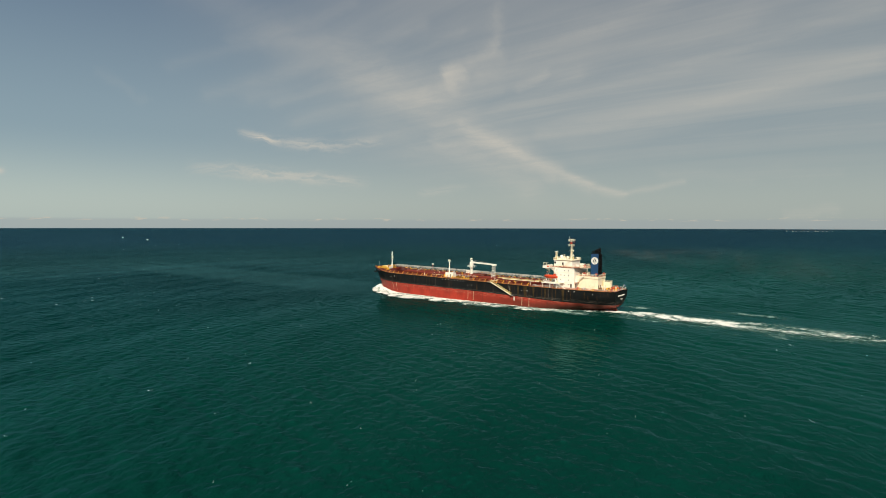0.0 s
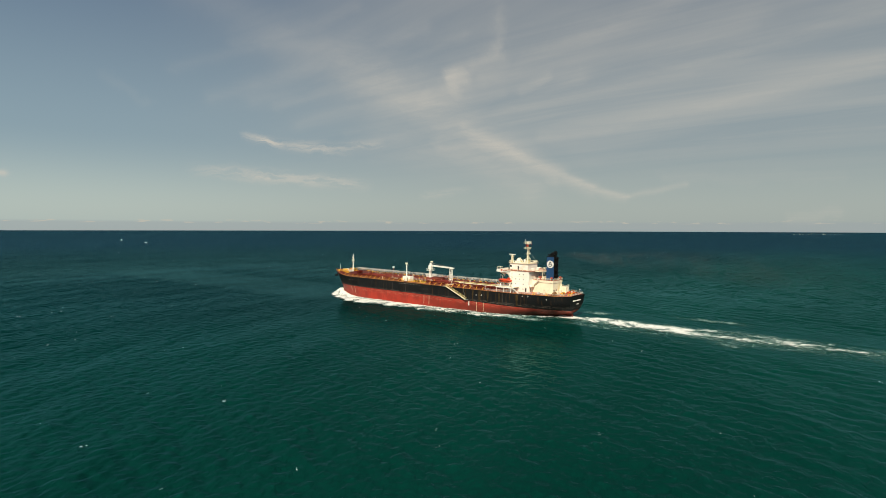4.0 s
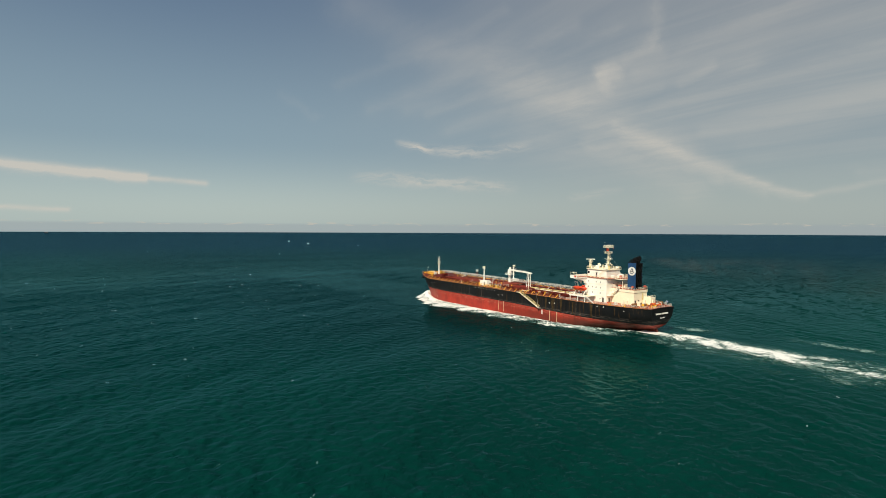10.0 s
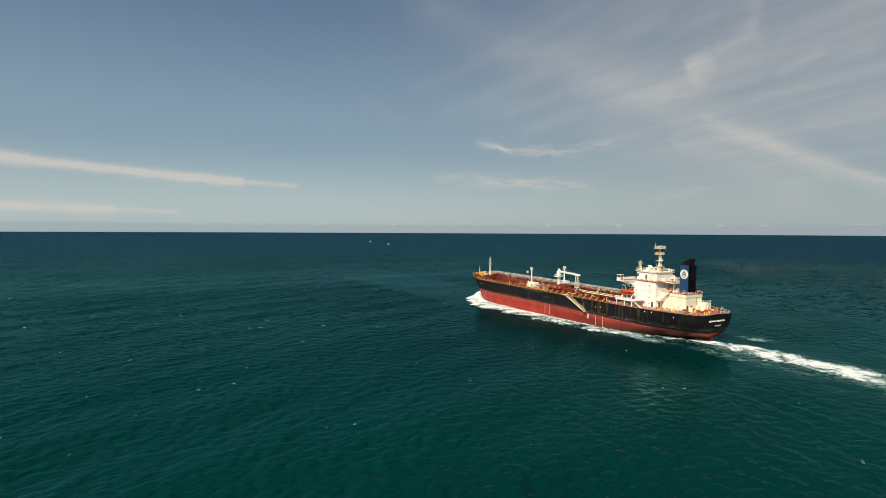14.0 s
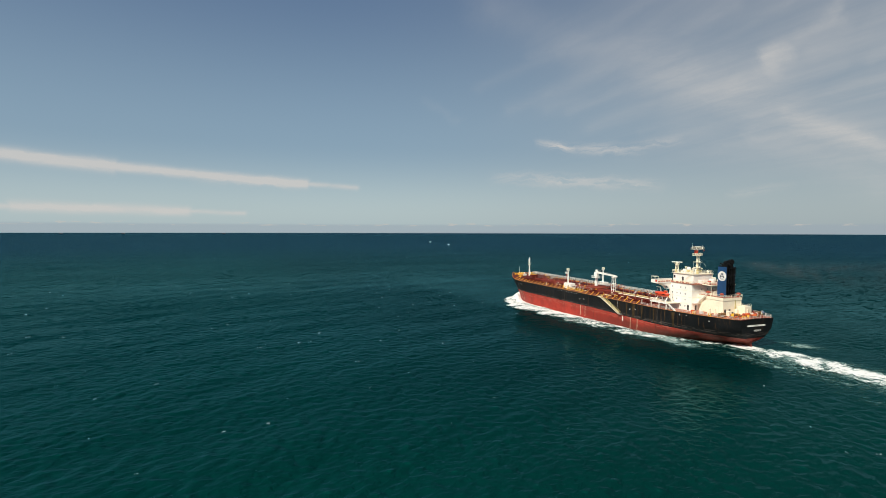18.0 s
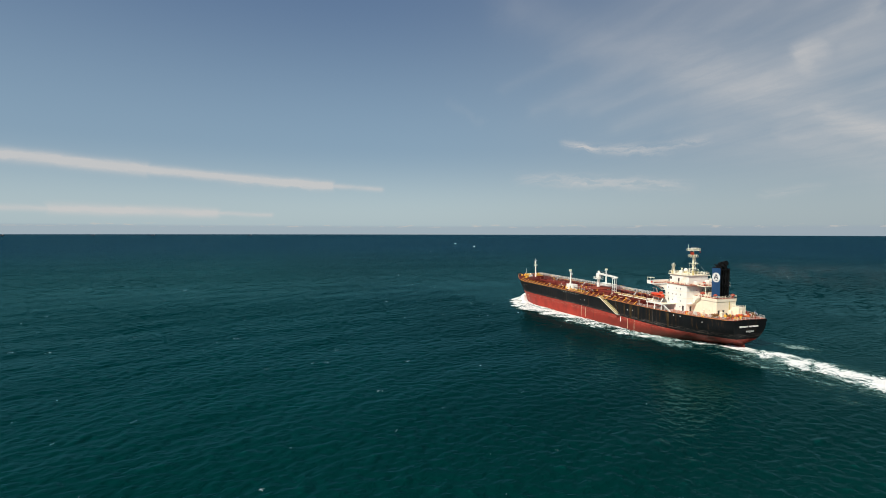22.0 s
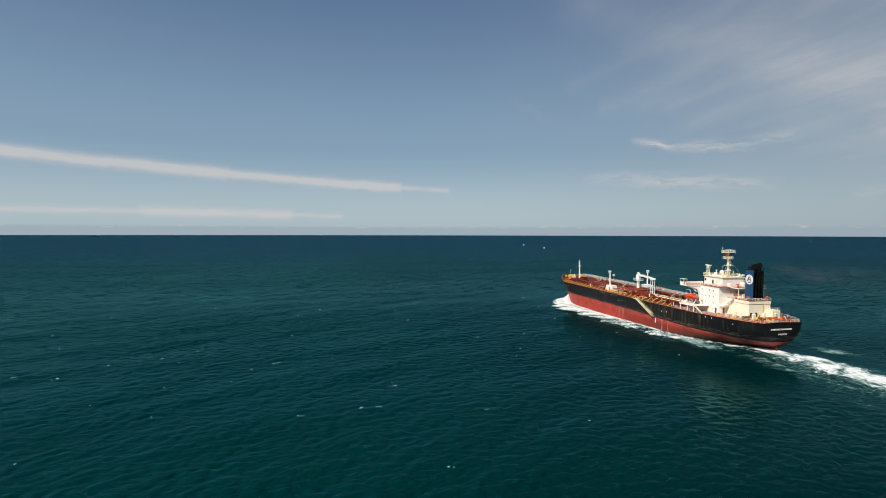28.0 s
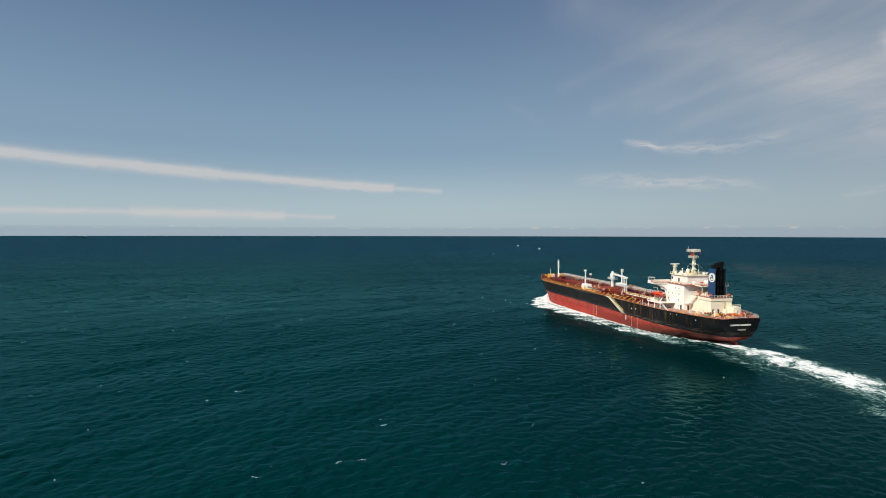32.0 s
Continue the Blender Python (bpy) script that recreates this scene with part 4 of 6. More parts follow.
    for dx, dy in ((-0.9, -0.7), (0.9, -0.7), (-0.9, 0.7), (0.9, 0.7)):
        rod(bm, (77.2 + dx, 3.2 + dy, DECK), (77.2 + dx * 0.7, 3.2 + dy * 0.7, 19.7), 0.15)
    for z in (13.6, 16.5, 19.6):
        for dy in (-0.6, 0.6):
            rod(bm, (76.4, 3.2 + dy, z), (78.0, 3.2 + dy, z), 0.14)
    box(bm, 76.2, 78.2, 2.2, 4.2, 19.6, 19.85)
    plain("jib_rest", bm, WHITE, label="white trestle that holds the jib")
    # raised walkway
    bm = B()
    box(bm, 40, 162, -3.4, -2.0, 13.9, 14.0)
    for i in range(28):
        x = 41 + i * 4.4
        for y in (-3.3, -2.1):
            rod(bm, (x, y, DECK + 0.1), (x, y, 13.9), 0.09, n=5)
    walkway = plain("walkway", bm, GREY, label="raised grating walkway along the deck")
    for y in (-3.4, -2.0):
        for i in range(6):
            x0 = 40 + i * 20.4
            railing(walkway, [(x0, y, 14.0), (x0 + 20.2, y, 14.0)], PALE, 1.15, 2.0, 0.07, "walkway_railing")
    # vent riser with a light on it, and small gear
    bm = B()
    rod(bm, (132.6, -7.2, DECK), (132.6, -7.2, 16.2), 0.3)
    vent = plain("vent_riser", bm, PIPE_RED, label="red vent riser on the tank deck")
    plain("vent_head", box(B(), 132, 133.2, -7.8, -6.6, 16.2, 17.4, 0.12), PALE, vent)
    for x, y, h in ((64, -4.5, 3.2), (70, 9, 1.4), (112, 5.6, 2.8), (121, 8.5, 1.6), (140, 3.5, 2.2), (150, -2.6, 1.8), (57, 3.4, 1.6), (127, 1.6, 1.7)):
        bm = B()
        box(bm, x - 0.7, x + 0.7, y - 0.6, y + 0.6, DECK + 0.1, DECK + h * 0.55, 0.06)
        rod(bm, (x, y, DECK + h * 0.5), (x, y, DECK + h), 0.2)
        plain("deck_machinery", bm, PIPE_PALE if x % 2 else PIPE_RED, label="small deck machine in red and pale paint")
    # hand wheels, gauges and short risers between the pipes
    rnd = random.Random(21)
    for i in range(78):
        x = rnd.uniform(43, 152) if i % 3 else rnd.uniform(82, 108)
        y = rnd.choice((rnd.uniform(5.8, half_beam(x, DECK) - 2.6), rnd.uniform(-1.5, 5.5), -rnd.uniform(6, 11)))
        z, h, r = deck_z(x, y), rnd.uniform(0.7, 1.9), rnd.uniform(0.1, 0.2)
        bm = B()
        rod(bm, (x, y, z - 0.1), (x, y, z + h), r, n=7)
        if i % 2:
            rod(bm, (x, y, z + h), (x, y, z + h + 0.1), r * 2.6, n=10)
        else:
            box(bm, x - r * 2, x + r * 2, y - r * 1.6, y + r * 1.6, z + h * 0.45, z + h * 0.8, 0.03)
        plain("deck_valve", bm, rnd.choice((YELLOW, YELLOW, CREAM, PIPE_PALE, VENT_RED, PALE, ORANGE)), label="small painted valve on the tank deck")
    for i in range(14):
        x, y = rnd.uniform(46, 140), rnd.uniform(6.5, 11.5)
        z = deck_z(x, y) + rnd.uniform(0.4, 0.9)
        pipe([(x, y, z), (x + rnd.uniform(3, 9), y, z)], rnd.uniform(0.1, 0.16), rnd.choice((PIPE_PALE, CREAM, YELLOW, PIPE_RED)), "short_pipe", "short pipe length on the tank deck")
    # slanting ladders between walkway and deck
    for x in (66, 110, 138):
        bm = B()
        for dy in (-0.35, 0.35):
            rod(bm, (x, -1.9, 13.9) if dy < 0 else (x + 0.8, -1.9, 13.9), (x, 1.6, DECK + 0.2) if dy < 0 else (x + 0.8, 1.6, DECK + 0.2), 0.09)
        for i in range(8):
            u = i / 7
            box(bm, x, x + 0.8, -1.9 + 3.5 * u - 0.12, -1.9 + 3.5 * u + 0.12, 13.85 - 2.5 * u, 13.9 - 2.5 * u)
        plain("deck_ladder", bm, PALE, label="pale ladder down to the deck")


# ---- gangway on the side ----
def gangway():
    a, b = Vector((70.8, 16.45, 11.5)), Vector((56.9, 16.75, 5.3))
    d = (b - a).normalized()
    up = Vector((0, 1, 0)).cross(d)
    up = -up if up.z < 0 else up
    bm = B()
    for off in (-0.42, 0.42):
        p, q = a + Vector((0, off, 0)), b + Vector((0, off, 0))
        rod(bm, p, q, 0.16, n=6)
    ladder = plain("gangway", bm, CREAM, label="cream accommodation ladder lowered along the side")
    steps = 26
    for i in range(steps):
        c = a.lerp(b, (i + 0.5) / steps)
        plain("tread", box(B(), c.x - 0.16, c.x + 0.16, c.y - 0.4, c.y + 0.4, c.z - 0.03, c.z + 0.03), GREY, ladder)
    for off in (-0.45, 0.45):
        bm = B()
        p, q = a + Vector((0, off, 0)), b + Vector((0, off, 0))
        for h in (0.55, 1.05):
            rod(bm, p + up * h, q + up * h, 0.07, n=5)
        for i in range(11):
            c = p.lerp(q, i / 10)
            rod(bm, c, c + up * 1.05, 0.05, n=5)
        plain("gangway_railing", bm, YELLOW_PALE, ladder)
    plain("lower_platform", box(B(), 55.4, 57.2, 16.2, 17.3, 5.05, 5.25), GREY, ladder)
    plain("upper_platform", box(B(), 70.4, 72.4, 15.9, 17.2, 11.25, 11.4), CREAM, ladder)
    plain("fall_wire", rod(B(), (57.2, 16.7, 5.6), (59.0, 16.2, 12.4), 0.05, n=5), GREY, ladder)


# ---- bow ----
def forecastle():
    bm = B()
    rod(bm, (163.6, 0, 12.3), (163.6, 0, 19.5), 0.5, 0.36, 12)
    rod(bm, (163.6, 0, 19.5), (163.6, 0, 24.4), 0.3, 0.12, 10)
    mast = smooth_sharp(plain("foremast", bm, WHITE, label="white foremast with lights"))
    bm = B()
    rod(bm, (163.6, 0, 19.5), (163.6, 0, 19.7), 1.1, n=14)
    for a in range(8):
        x, y = 163.6 + math.cos(a * 0.785), math.sin(a * 0.785)
        rod(bm, (x, y, 19.7), (x, y, 20.7), 0.05, n=5)
    rod(bm, (163.6, 0, 20.65), (163.6, 0, 20.75), 1.05, n=14)
    plain("mast_platform", bm, CREAM, mast)
    plain("masthead_light", box(B(), 163.9, 164.5, -0.3, 0.3, 21.6, 22.4, 0.08), CREAM, mast)
    plain("crosstree", rod(B(), (163.6, -1.0, 22.9), (163.6, 1.0, 22.9), 0.1), WHITE, mast)
    plain("jackstaff", rod(B(), (176.5, 0, 13.2), (176.5, 0, 17.2), 0.1, 0.06), WHITE, label="thin white jackstaff")
    # red bulwark inside, windlasses and bollards
    for s in (1, -1):
        bm = B()
        xs = [160 + 18.5 * i / 14 for i in range(15)]
        top = []
        for x in xs:
            p = at_side(x, top_of_side(x), -0.12)
            top.append((x, p.y * s, p.z))
        for p, q in zip(top, top[1:]):
            v = [bm.verts.new(c) for c in (p, q, (q[0], q[1], q[2] - 1.0), (p[0], p[1], p[2] - 1.0))]
            bm.faces.new(v)
        plain("bulwark_lining", bm, DECK_RED, label="red painted inner side of the bulwark")
        railing(tanker, [(x, y, z) for x, y, z in top[:11:2]], EDGE, 0.9, 2.0, 0.045, "bow_railing")
        bm = B()
        box(bm, 164.5, 168.5, 2.0 * s, 6.0 * s, 12.4, 12.9, 0.06)
        rod(bm, (166.5, 1.8 * s, 13.7), (166.5, 6.4 * s, 13.7), 0.5, n=14)
        winch = plain("windlass", bm, YELLOW, label="yellow anchor windlass")
        for y in (2.2, 3.9, 5.6):
            smooth_sharp(plain("drum_flange", rod(B(), (166.5, y * s, 13.7), (166.5, (y + 0.2) * s, 13.7), 0.95, n=16), YELLOW_PALE if y > 3 else WHITE, winch))
        for x, y in ((171.0, 4.0), (158.5, 9.5), (173.5, 2.4)):
            bm = B()
            for dx in (-0.55, 0.55):
                rod(bm, (x + dx, y * s, 12.3), (x + dx, y * s, 13.4), 0.28, n=10)
            box(bm, x - 1.1, x + 1.1, (y - 0.4) * s, (y + 0.4) * s, 12.3, 12.45)
            plain("bollard", bm, YELLOW if x < 172 else PIPE_PALE, label="pair of mooring bollards")
        plain("hawse_fairlead", box(B(), 170.2, 171.6, 5.6 * s, 6.4 * s, 12.5, 13.6, 0.15), YELLOW, label="yellow fairlead")
    smooth_sharp(plain("rope_reel", rod(B(), (160.2, 4.5, 13.3), (160.2, 6.2, 13.3), 0.85, n=16), PALE, label="pale rope reel"))
    plain("bosun_hatch", box(B(), 156.5, 159.0, -2.0, 1.0, 12.0, 13.4, 0.08), DECK_RED, label="red hatch on the foredeck")


# ---- bridge house ----
def bridge_house():
    bm = B()
    box(bm, 22.8, 34.8, -9.0, 9.0, DECK - 0.2, 22.1, 0.12)
    house = plain("accommodation_block", bm, WHITE, label="white accommodation block with small square windows")
    pane = bpy.data.meshes.new("cabin_window")
    b0 = B()
    box(b0, -0.22, 0.22, -0.03, 0.03, -0.28, 0.28)
    b0.to_mesh(pane)
    b0.free()
    pane.materials.append(CABIN_GLASS)
    rim = bpy.data.meshes.new("window_rim")
    b0 = B()
    for x0, x1, z0, z1 in ((-0.3, 0.3, 0.28, 0.36), (-0.3, 0.3, -0.36, -0.28), (-0.3, -0.22, -0.28, 0.28), (0.22, 0.3, -0.28, 0.28)):
        box(b0, x0, x1, -0.05, 0.05, z0, z1)
    b0.to_mesh(rim)
    b0.free()
    rim.materials.append(WHITE)

    def window(m):
        w = new("cabin_window", pane)
        w.parent, w.matrix_local = house, m
        f = new("window_rim", rim)
        f.parent, f.matrix_local = w, Matrix.Identity(4)

    for s in (1, -1):
        for row, z in enumerate((20.4, 17.9, 15.4, 12.9)):
            for k, x in enumerate((26.0, 28.4, 30.4, 32.8)):
                if (row * 3 + k) % 5 != 2 and not (row == 3 and k > 1):
                    window(pose(x, 9.02 * s, z, 0, 0, 0))
    for row, z in enumerate((20.4, 17.9, 15.4, 12.9)):
        for y in (-7, -4.5, -1.5, 1.5, 4.5, 7):
            window(pose(34.82, y, z, 0, 0, 90))
    window(pose(22.78, 3.6, 19.9, 0, 0, 90)), window(pose(22.78, 0.6, 19.9, 0, 0, 90)), window(pose(22.78, -2.4, 19.9, 0, 0, 90))
    plain("side_door", box(B(), 24.0, 24.9, 9.0, 9.06, DECK + 0.25, DECK + 2.3), GREY_DARK, house, "dark weathertight door")
    plain("aft_door", box(B(), 22.74, 22.8, 6.2, 7.1, DECK + 0.25, DECK + 2.3), GREY_DARK, house, "dark weathertight door")
    # open deck that reaches aft to the funnel
    aft = plain("aft_deck", box(B(), 17.2, 21.55, -8.4, 4.6, 22.1, 22.25), PINK, house, "weathered red deck between bridge and funnel")
    plain("deck_fascia", box(B(), 17.05, 17.2, -8.5, 4.7, 21.95, 22.35), CREAM, aft), plain("deck_fascia", box(B(), 17.2, 21.55, 4.6, 4.72, 21.95, 22.35), CREAM, aft)
    for y in (-7.8, -2.0, 4.2):
        plain("deck_post", rod(B(), (17.6, y, 17.9), (17.6, y, 22.1), 0.14), CREAM, aft)
    railing(aft, [(21.5, 4.6, 22.25), (17.2, 4.6, 22.25), (17.2, -8.3, 22.25)], CREAM, 1.05, 1.4, 0.06, "aft_railing")
    bm = B()
    rod(bm, (19.6, 3.0, 22.25), (19.6, 3.0, 23.3), 0.4, n=12), rod(bm, (19.6, 3.0, 23.3), (19.6, 3.0, 23.8), 0.75, 0.4, 14)
    smooth_sharp(plain("mushroom_vent", bm, VENT_RED, aft, "red mushroom vent"))
    # seams of the plating
    for z in (14.0, 16.7, 19.3):
        plain("deck_seam", box(B(), 22.9, 34.7, 9.0, 9.05, z - 0.06, z + 0.06), CREAM, house)
        plain("deck_seam", box(B(), 22.75, 22.8, -8.9, 8.9, z - 0.06, z + 0.06), CREAM, house)
    plain("upper_deck", box(B(), 21.6, 35.2, -9.3, 9.3, 22.1, 22.25), PINK, house, "weathered red deck above the cabins")
    for s in (1, -1):
        railing(house, [(34.0, 9.2 * s, 22.25), (22.0, 9.2 * s, 22.25), (21.7, 8.6 * s, 22.25)], CREAM, 1.05, 1.6, 0.055, "house_railing")
    railing(house, [(21.7, 8.6, 22.25), (21.7, -8.6, 22.25)], CREAM, 1.05, 1.6, 0.055, "house_railing")
    # white flight of stairs from the aft face to the casing's top
    bm = B()
    for y in (5.6, 6.5):
        rod(bm, (22.6, y, 14.6), (18.4, y, 17.9), 0.12, n=5), rod(bm, (22.6, y, 15.6), (18.4, y, 18.9), 0.07, n=5)
        for i in range(5):
            rod(bm, (22.6 - 1.05 * i, y, 14.6 + 0.825 * i), (22.6 - 1.05 * i, y, 15.6 + 0.825 * i), 0.05, n=5)
    for i in range(12):
        u = (i + 0.5) / 12
        box(bm, 22.5 - 4.2 * u, 22.8 - 4.2 * u, 5.6, 6.5, 14.58 + 3.3 * u, 14.64 + 3.3 * u)
    plain("outside_stair", bm, WHITE, house, "white outside stair on the aft side")
    plain("stair_landing", box(B(), 21.2, 22.75, 5.3, 8.8, 14.5, 14.6), WHITE, house)
    railing(house, [(21.3, 8.7, 14.6), (21.3, 6.6, 14.6)], WHITE, 1.0, 1.2, 0.05, "landing_railing")
    # wheelhouse
    bm = B()
    box(bm, 25.7, 36.6, -5.2, 5.2, 22.25, 25.7, 0.12)
    wheel = plain("wheelhouse", bm, WHITE, label="white wheelhouse with a band of dark windows")
    for i in range(9):
        y = -4.7 + i * 1.17
        plain("bridge_window", box(B(), 36.58, 36.66, y - 0.48, y + 0.48, 23.5, 24.8), GLASS, wheel)
    for s in (1, -1):
        plain("bridge_window", box(B(), 35.3, 36.3, 5.18 * s, 5.26 * s, 23.6, 24.7), GLASS, wheel)
        plain("wheelhouse_door", box(B(), 30.8, 31.7, 5.18 * s, 5.25 * s, 22.4, 24.4), GREY_DARK, wheel)
        bm = B()
        for x in (29.6, 30.4):
            rod(bm, (x, 5.9 * s, 22.3), (x - 3.4, 5.5 * s, 25.8), 0.08, n=5)
        plain("roof_ladder", bm, CREAM, wheel)
    plain("compass_deck", box(B(), 25.3, 37.0, -5.7, 5.7, 25.7, 25.9), CREAM, wheel, "cream roof deck of the wheelhouse")
    railing(wheel, [(25.5, 5.5, 25.9), (36.8, 5.5, 25.9), (36.8, -5.5, 25.9), (25.5, -5.5, 25.9), (25.5, 5.5, 25.9)], CREAM, 1.1, 1.5, 0.06, "roof_railing")
    for x, y, w, h in ((23.4, 3.4, 0.9, 1.3), (23.6, -3.0, 1.1, 1.6), (24.6, 6.9, 0.6, 1.0), (22.6, 0.2, 0.6, 1.1)):
        plain("bridge_locker", box(B(), x - w, x + w, y - 0.6, y + 0.6, 22.25, 22.25 + h, 0.06), WHITE, label="white locker on the bridge deck")
    # bridge wings
    for s in (1, -1):
        bm = B()
        box(bm, 33.6, 37.6, 5.0 * s, 16.5 * s, 21.75, 22.2)
        box(bm, 37.45, 37.6, 5.0 * s, 16.5 * s, 22.2, 23.2)
        box(bm, 33.6, 37.6, 16.35 * s, 16.5 * s, 22.2, 23.2)
        wing = plain("bridge_wing", bm, WHITE, label="white bridge wing reaching out to the ship's side")
        bm = B()
        pts = ((8.9, 18.6), (8.9, 21.8), (15.5, 21.8), (13.0, 20.9), (10.8, 20.2))
        for x0, x1 in ((33.9, 34.3), (36.9, 37.3)):
            low = [bm.verts.new((x0, y * s, z)) for y, z in pts]
            high = [bm.verts.new((x1, y * s, z)) for y, z in pts]
            bm.faces.new(low), bm.faces.new(high[::-1])
            for i in range(5):
                j = (i + 1) % 5
                bm.faces.new((low[i], low[j], high[j], high[i]))
        bmesh.ops.recalc_face_normals(bm, faces=bm.faces)
        plain("wing_bracket", bm, WHITE, wing)
        plain("wing_deck", box(B(), 33.7, 37.4, 5.3 * s, 16.3 * s, 22.2, 22.24), PINK, wing)
        railing(wing, [(33.7, 9.3 * s, 22.2), (33.7, 16.4 * s, 22.2)], CREAM, 1.05, 1.5, 0.055, "wing_railing")
        bm = B()
        for x in (35.4, 37.3):
            for y in (14.6, 16.3):
                rod(bm, (x, y * s, 22.2), (x, y * s, 24.4), 0.08, n=5)
        box(bm, 35.2, 37.5, 14.4 * s, 16.5 * s, 24.35, 24.5)
        plain("wing_shelter", bm, CREAM, wing, "small open shelter at the wing's end")
        plain("wing_console", box(B(), 36.2, 37.2, 15.0 * s, 15.9 * s, 22.2, 23.3, 0.08), GREY, wing)
        plain("life_ring", box(B(), 34.0, 35.0, 16.5 * s, 16.58 * s, 22.3, 23.1, 0.04), LIFEBOAT, wing, "orange red life ring")
    # masts and aerials above the bridge
    bm = B()
    for dx, dy in ((-0.5, -0.5), (0.5, -0.5), (-0.5, 0.5), (0.5, 0.5)):
        rod(bm, (35.6 + dx, 4.2 + dy, 25.9), (35.6 + dx * 0.6, 4.2 + dy * 0.6, 29.2), 0.12, n=6)
    for z in (26.8, 27.7, 28.6):
        for dy in (-0.42, 0.42):
            rod(bm, (35.15, 4.2 + dy, z), (36.05, 4.2 + dy, z), 0.07, n=5)
        for dx in (-0.42, 0.42):
            rod(bm, (35.6 + dx, 3.78, z), (35.6 + dx, 4.62, z), 0.07, n=5)
    radar = plain("radar_mast", bm, CREAM, label="short cream lattice mast for the radar")
    plain("radar_platform", box(B(), 34.95, 36.25, 3.55, 4.85, 29.1, 29.25), CREAM, radar)
    railing(radar, [(34.95, 3.55, 29.2), (36.25, 3.55, 29.2), (36.25, 4.85, 29.2), (34.95, 4.85, 29.2), (34.95, 3.55, 29.2)], CREAM, 0.7, 0.9, 0.05, "radar_railing")
    plain("radar_motor", rod(B(), (35.6, 4.2, 29.2), (35.6, 4.2, 30.1), 0.32, n=10), CREAM, radar)
    bm = B()
    box(bm, -2.1, 2.1, -0.16, 0.16, -0.02, 0.38, 0.06)
    scanner = plain("radar_scanner", bm, WHITE, label="white turning radar scanner bar")
    bm = B()
    rod(bm, (28.8, 0, 25.9), (28.8, 0, 33.5), 0.5, 0.4, 12)
    rod(bm, (28.8, 0, 33.5), (28.8, 0, 36.2), 0.34, 0.26, 10)
    main = smooth_sharp(plain("main_mast", bm, CREAM, label="tall cream signal mast above the bridge"))
    for i in range(16):
        plain("mast_rung", rod(B(), (28.05, -0.3, 26.4 + 0.45 * i), (28.05, 0.3, 26.4 + 0.45 * i), 0.05, n=5), CREAM, main)
    for y in (-0.32, 0.32):
        plain("ladder_rail", rod(B(), (28.05, y, 26.0), (28.05, y, 33.4), 0.06, n=5), CREAM, main)
    for z, w in ((28.3, 1.3), (30.6, 1.5)):
        outer_part = plain("mast_shelf", box(B(), 28.8 - w, 28.8 + w * 0.8, -w * 0.8, w * 0.8, z, z + 0.12), CREAM, main)
        plain("mast_lamp", box(B(), 28.8 - w, 28.4 - w * 0.5, -0.25, 0.25, z + 0.12, z + 0.7, 0.06), WHITE, outer_part)
        plain("shelf_brace", rod(B(), (28.8 - w, 0, z), (28.5, 0, z - 1.1), 0.09, n=5), CREAM, outer_part)
    for x, y in ((25.7, 5.0), (25.7, -5.0)):
        plain("mast_stay", rod(B(), (28.8, 0, 33.2), (x, y, 26.0), 0.022, n=4), PALE, main)
    bm = B()
    box(bm, 27.6, 30.2, -1.5, 1.5, 33.3, 33.45)
    plain("lower_platform", bm, CREAM, main)
    railing(main, [(27.6, -1.5, 33.4), (30.2, -1.5, 33.4), (30.2, 1.5, 33.4), (27.6, 1.5, 33.4), (27.6, -1.5, 33.4)], CREAM, 0.9, 1.0, 0.06, "platform_railing")
    plain("mast_lamp_box", box(B(), 28.2, 29.3, 0.3, 1.3, 34.4, 35.6, 0.05), LIFEBOAT, main, "red box on the mast")
    bm = B()
    box(bm, 28.0, 29.6, -2.9, 2.9, 36.0, 36.15)
    plain("yard_platform", bm, CREAM, main)
    railing(main, [(28.0, -2.9, 36.1), (28.0, 2.9, 36.1), (29.6, 2.9, 36.1), (29.6, -2.9, 36.1), (28.0, -2.9, 36.1)], CREAM, 0.9, 1.1, 0.06, "yard_railing")
    for y, h in ((2.8, 2.6), (-2.8, 1.5), (0.6, 1.0)):
        plain("whip_aerial", rod(B(), (28.8, y, 36.1), (28.8, y, 36.1 + h), 0.09, 0.05), WHITE, main)
    plain("mast_scanner", box(B(), 28.6, 28.9, -1.5, 1.5, 37.0, 37.3, 0.05), WHITE, main)
    plain("signal_flag", box(B(), 28.4, 28.45, -3.5, -2.9, 35.2, 35.75), LIFEBOAT, main, "small red signal flag")
    for x, y, z, r in ((36.0, -3.0, 27.2, 0.85), (33.6, 2.2, 26.9, 0.55), (26.6, -3.8, 26.6, 0.5)):
        bm = B()
        ball(bm, (x, y, z), r, n=16)
        dome = smooth(plain("satellite_dome", bm, WHITE, label="white satellite aerial dome"))
        plain("dome_stand", rod(B(), (x, y, 25.9), (x, y, z - r * 0.8), r * 0.35), CREAM, dome)
    for x, y, h in ((26.4, 4.5, 5.0), (31.5, -4.8, 4.2), (25.8, 5.2, 3.2)):
        plain("whip_aerial", rod(B(), (x, y, 25.9), (x, y, 25.9 + h), 0.05, 0.03, 5), WHITE, label="thin whip aerial")
    plain("magnetic_compass", rod(B(), (32.0, 0, 25.9), (32.0, 0, 27.2), 0.3, 0.22), CREAM)
    rnd = random.Random(3)
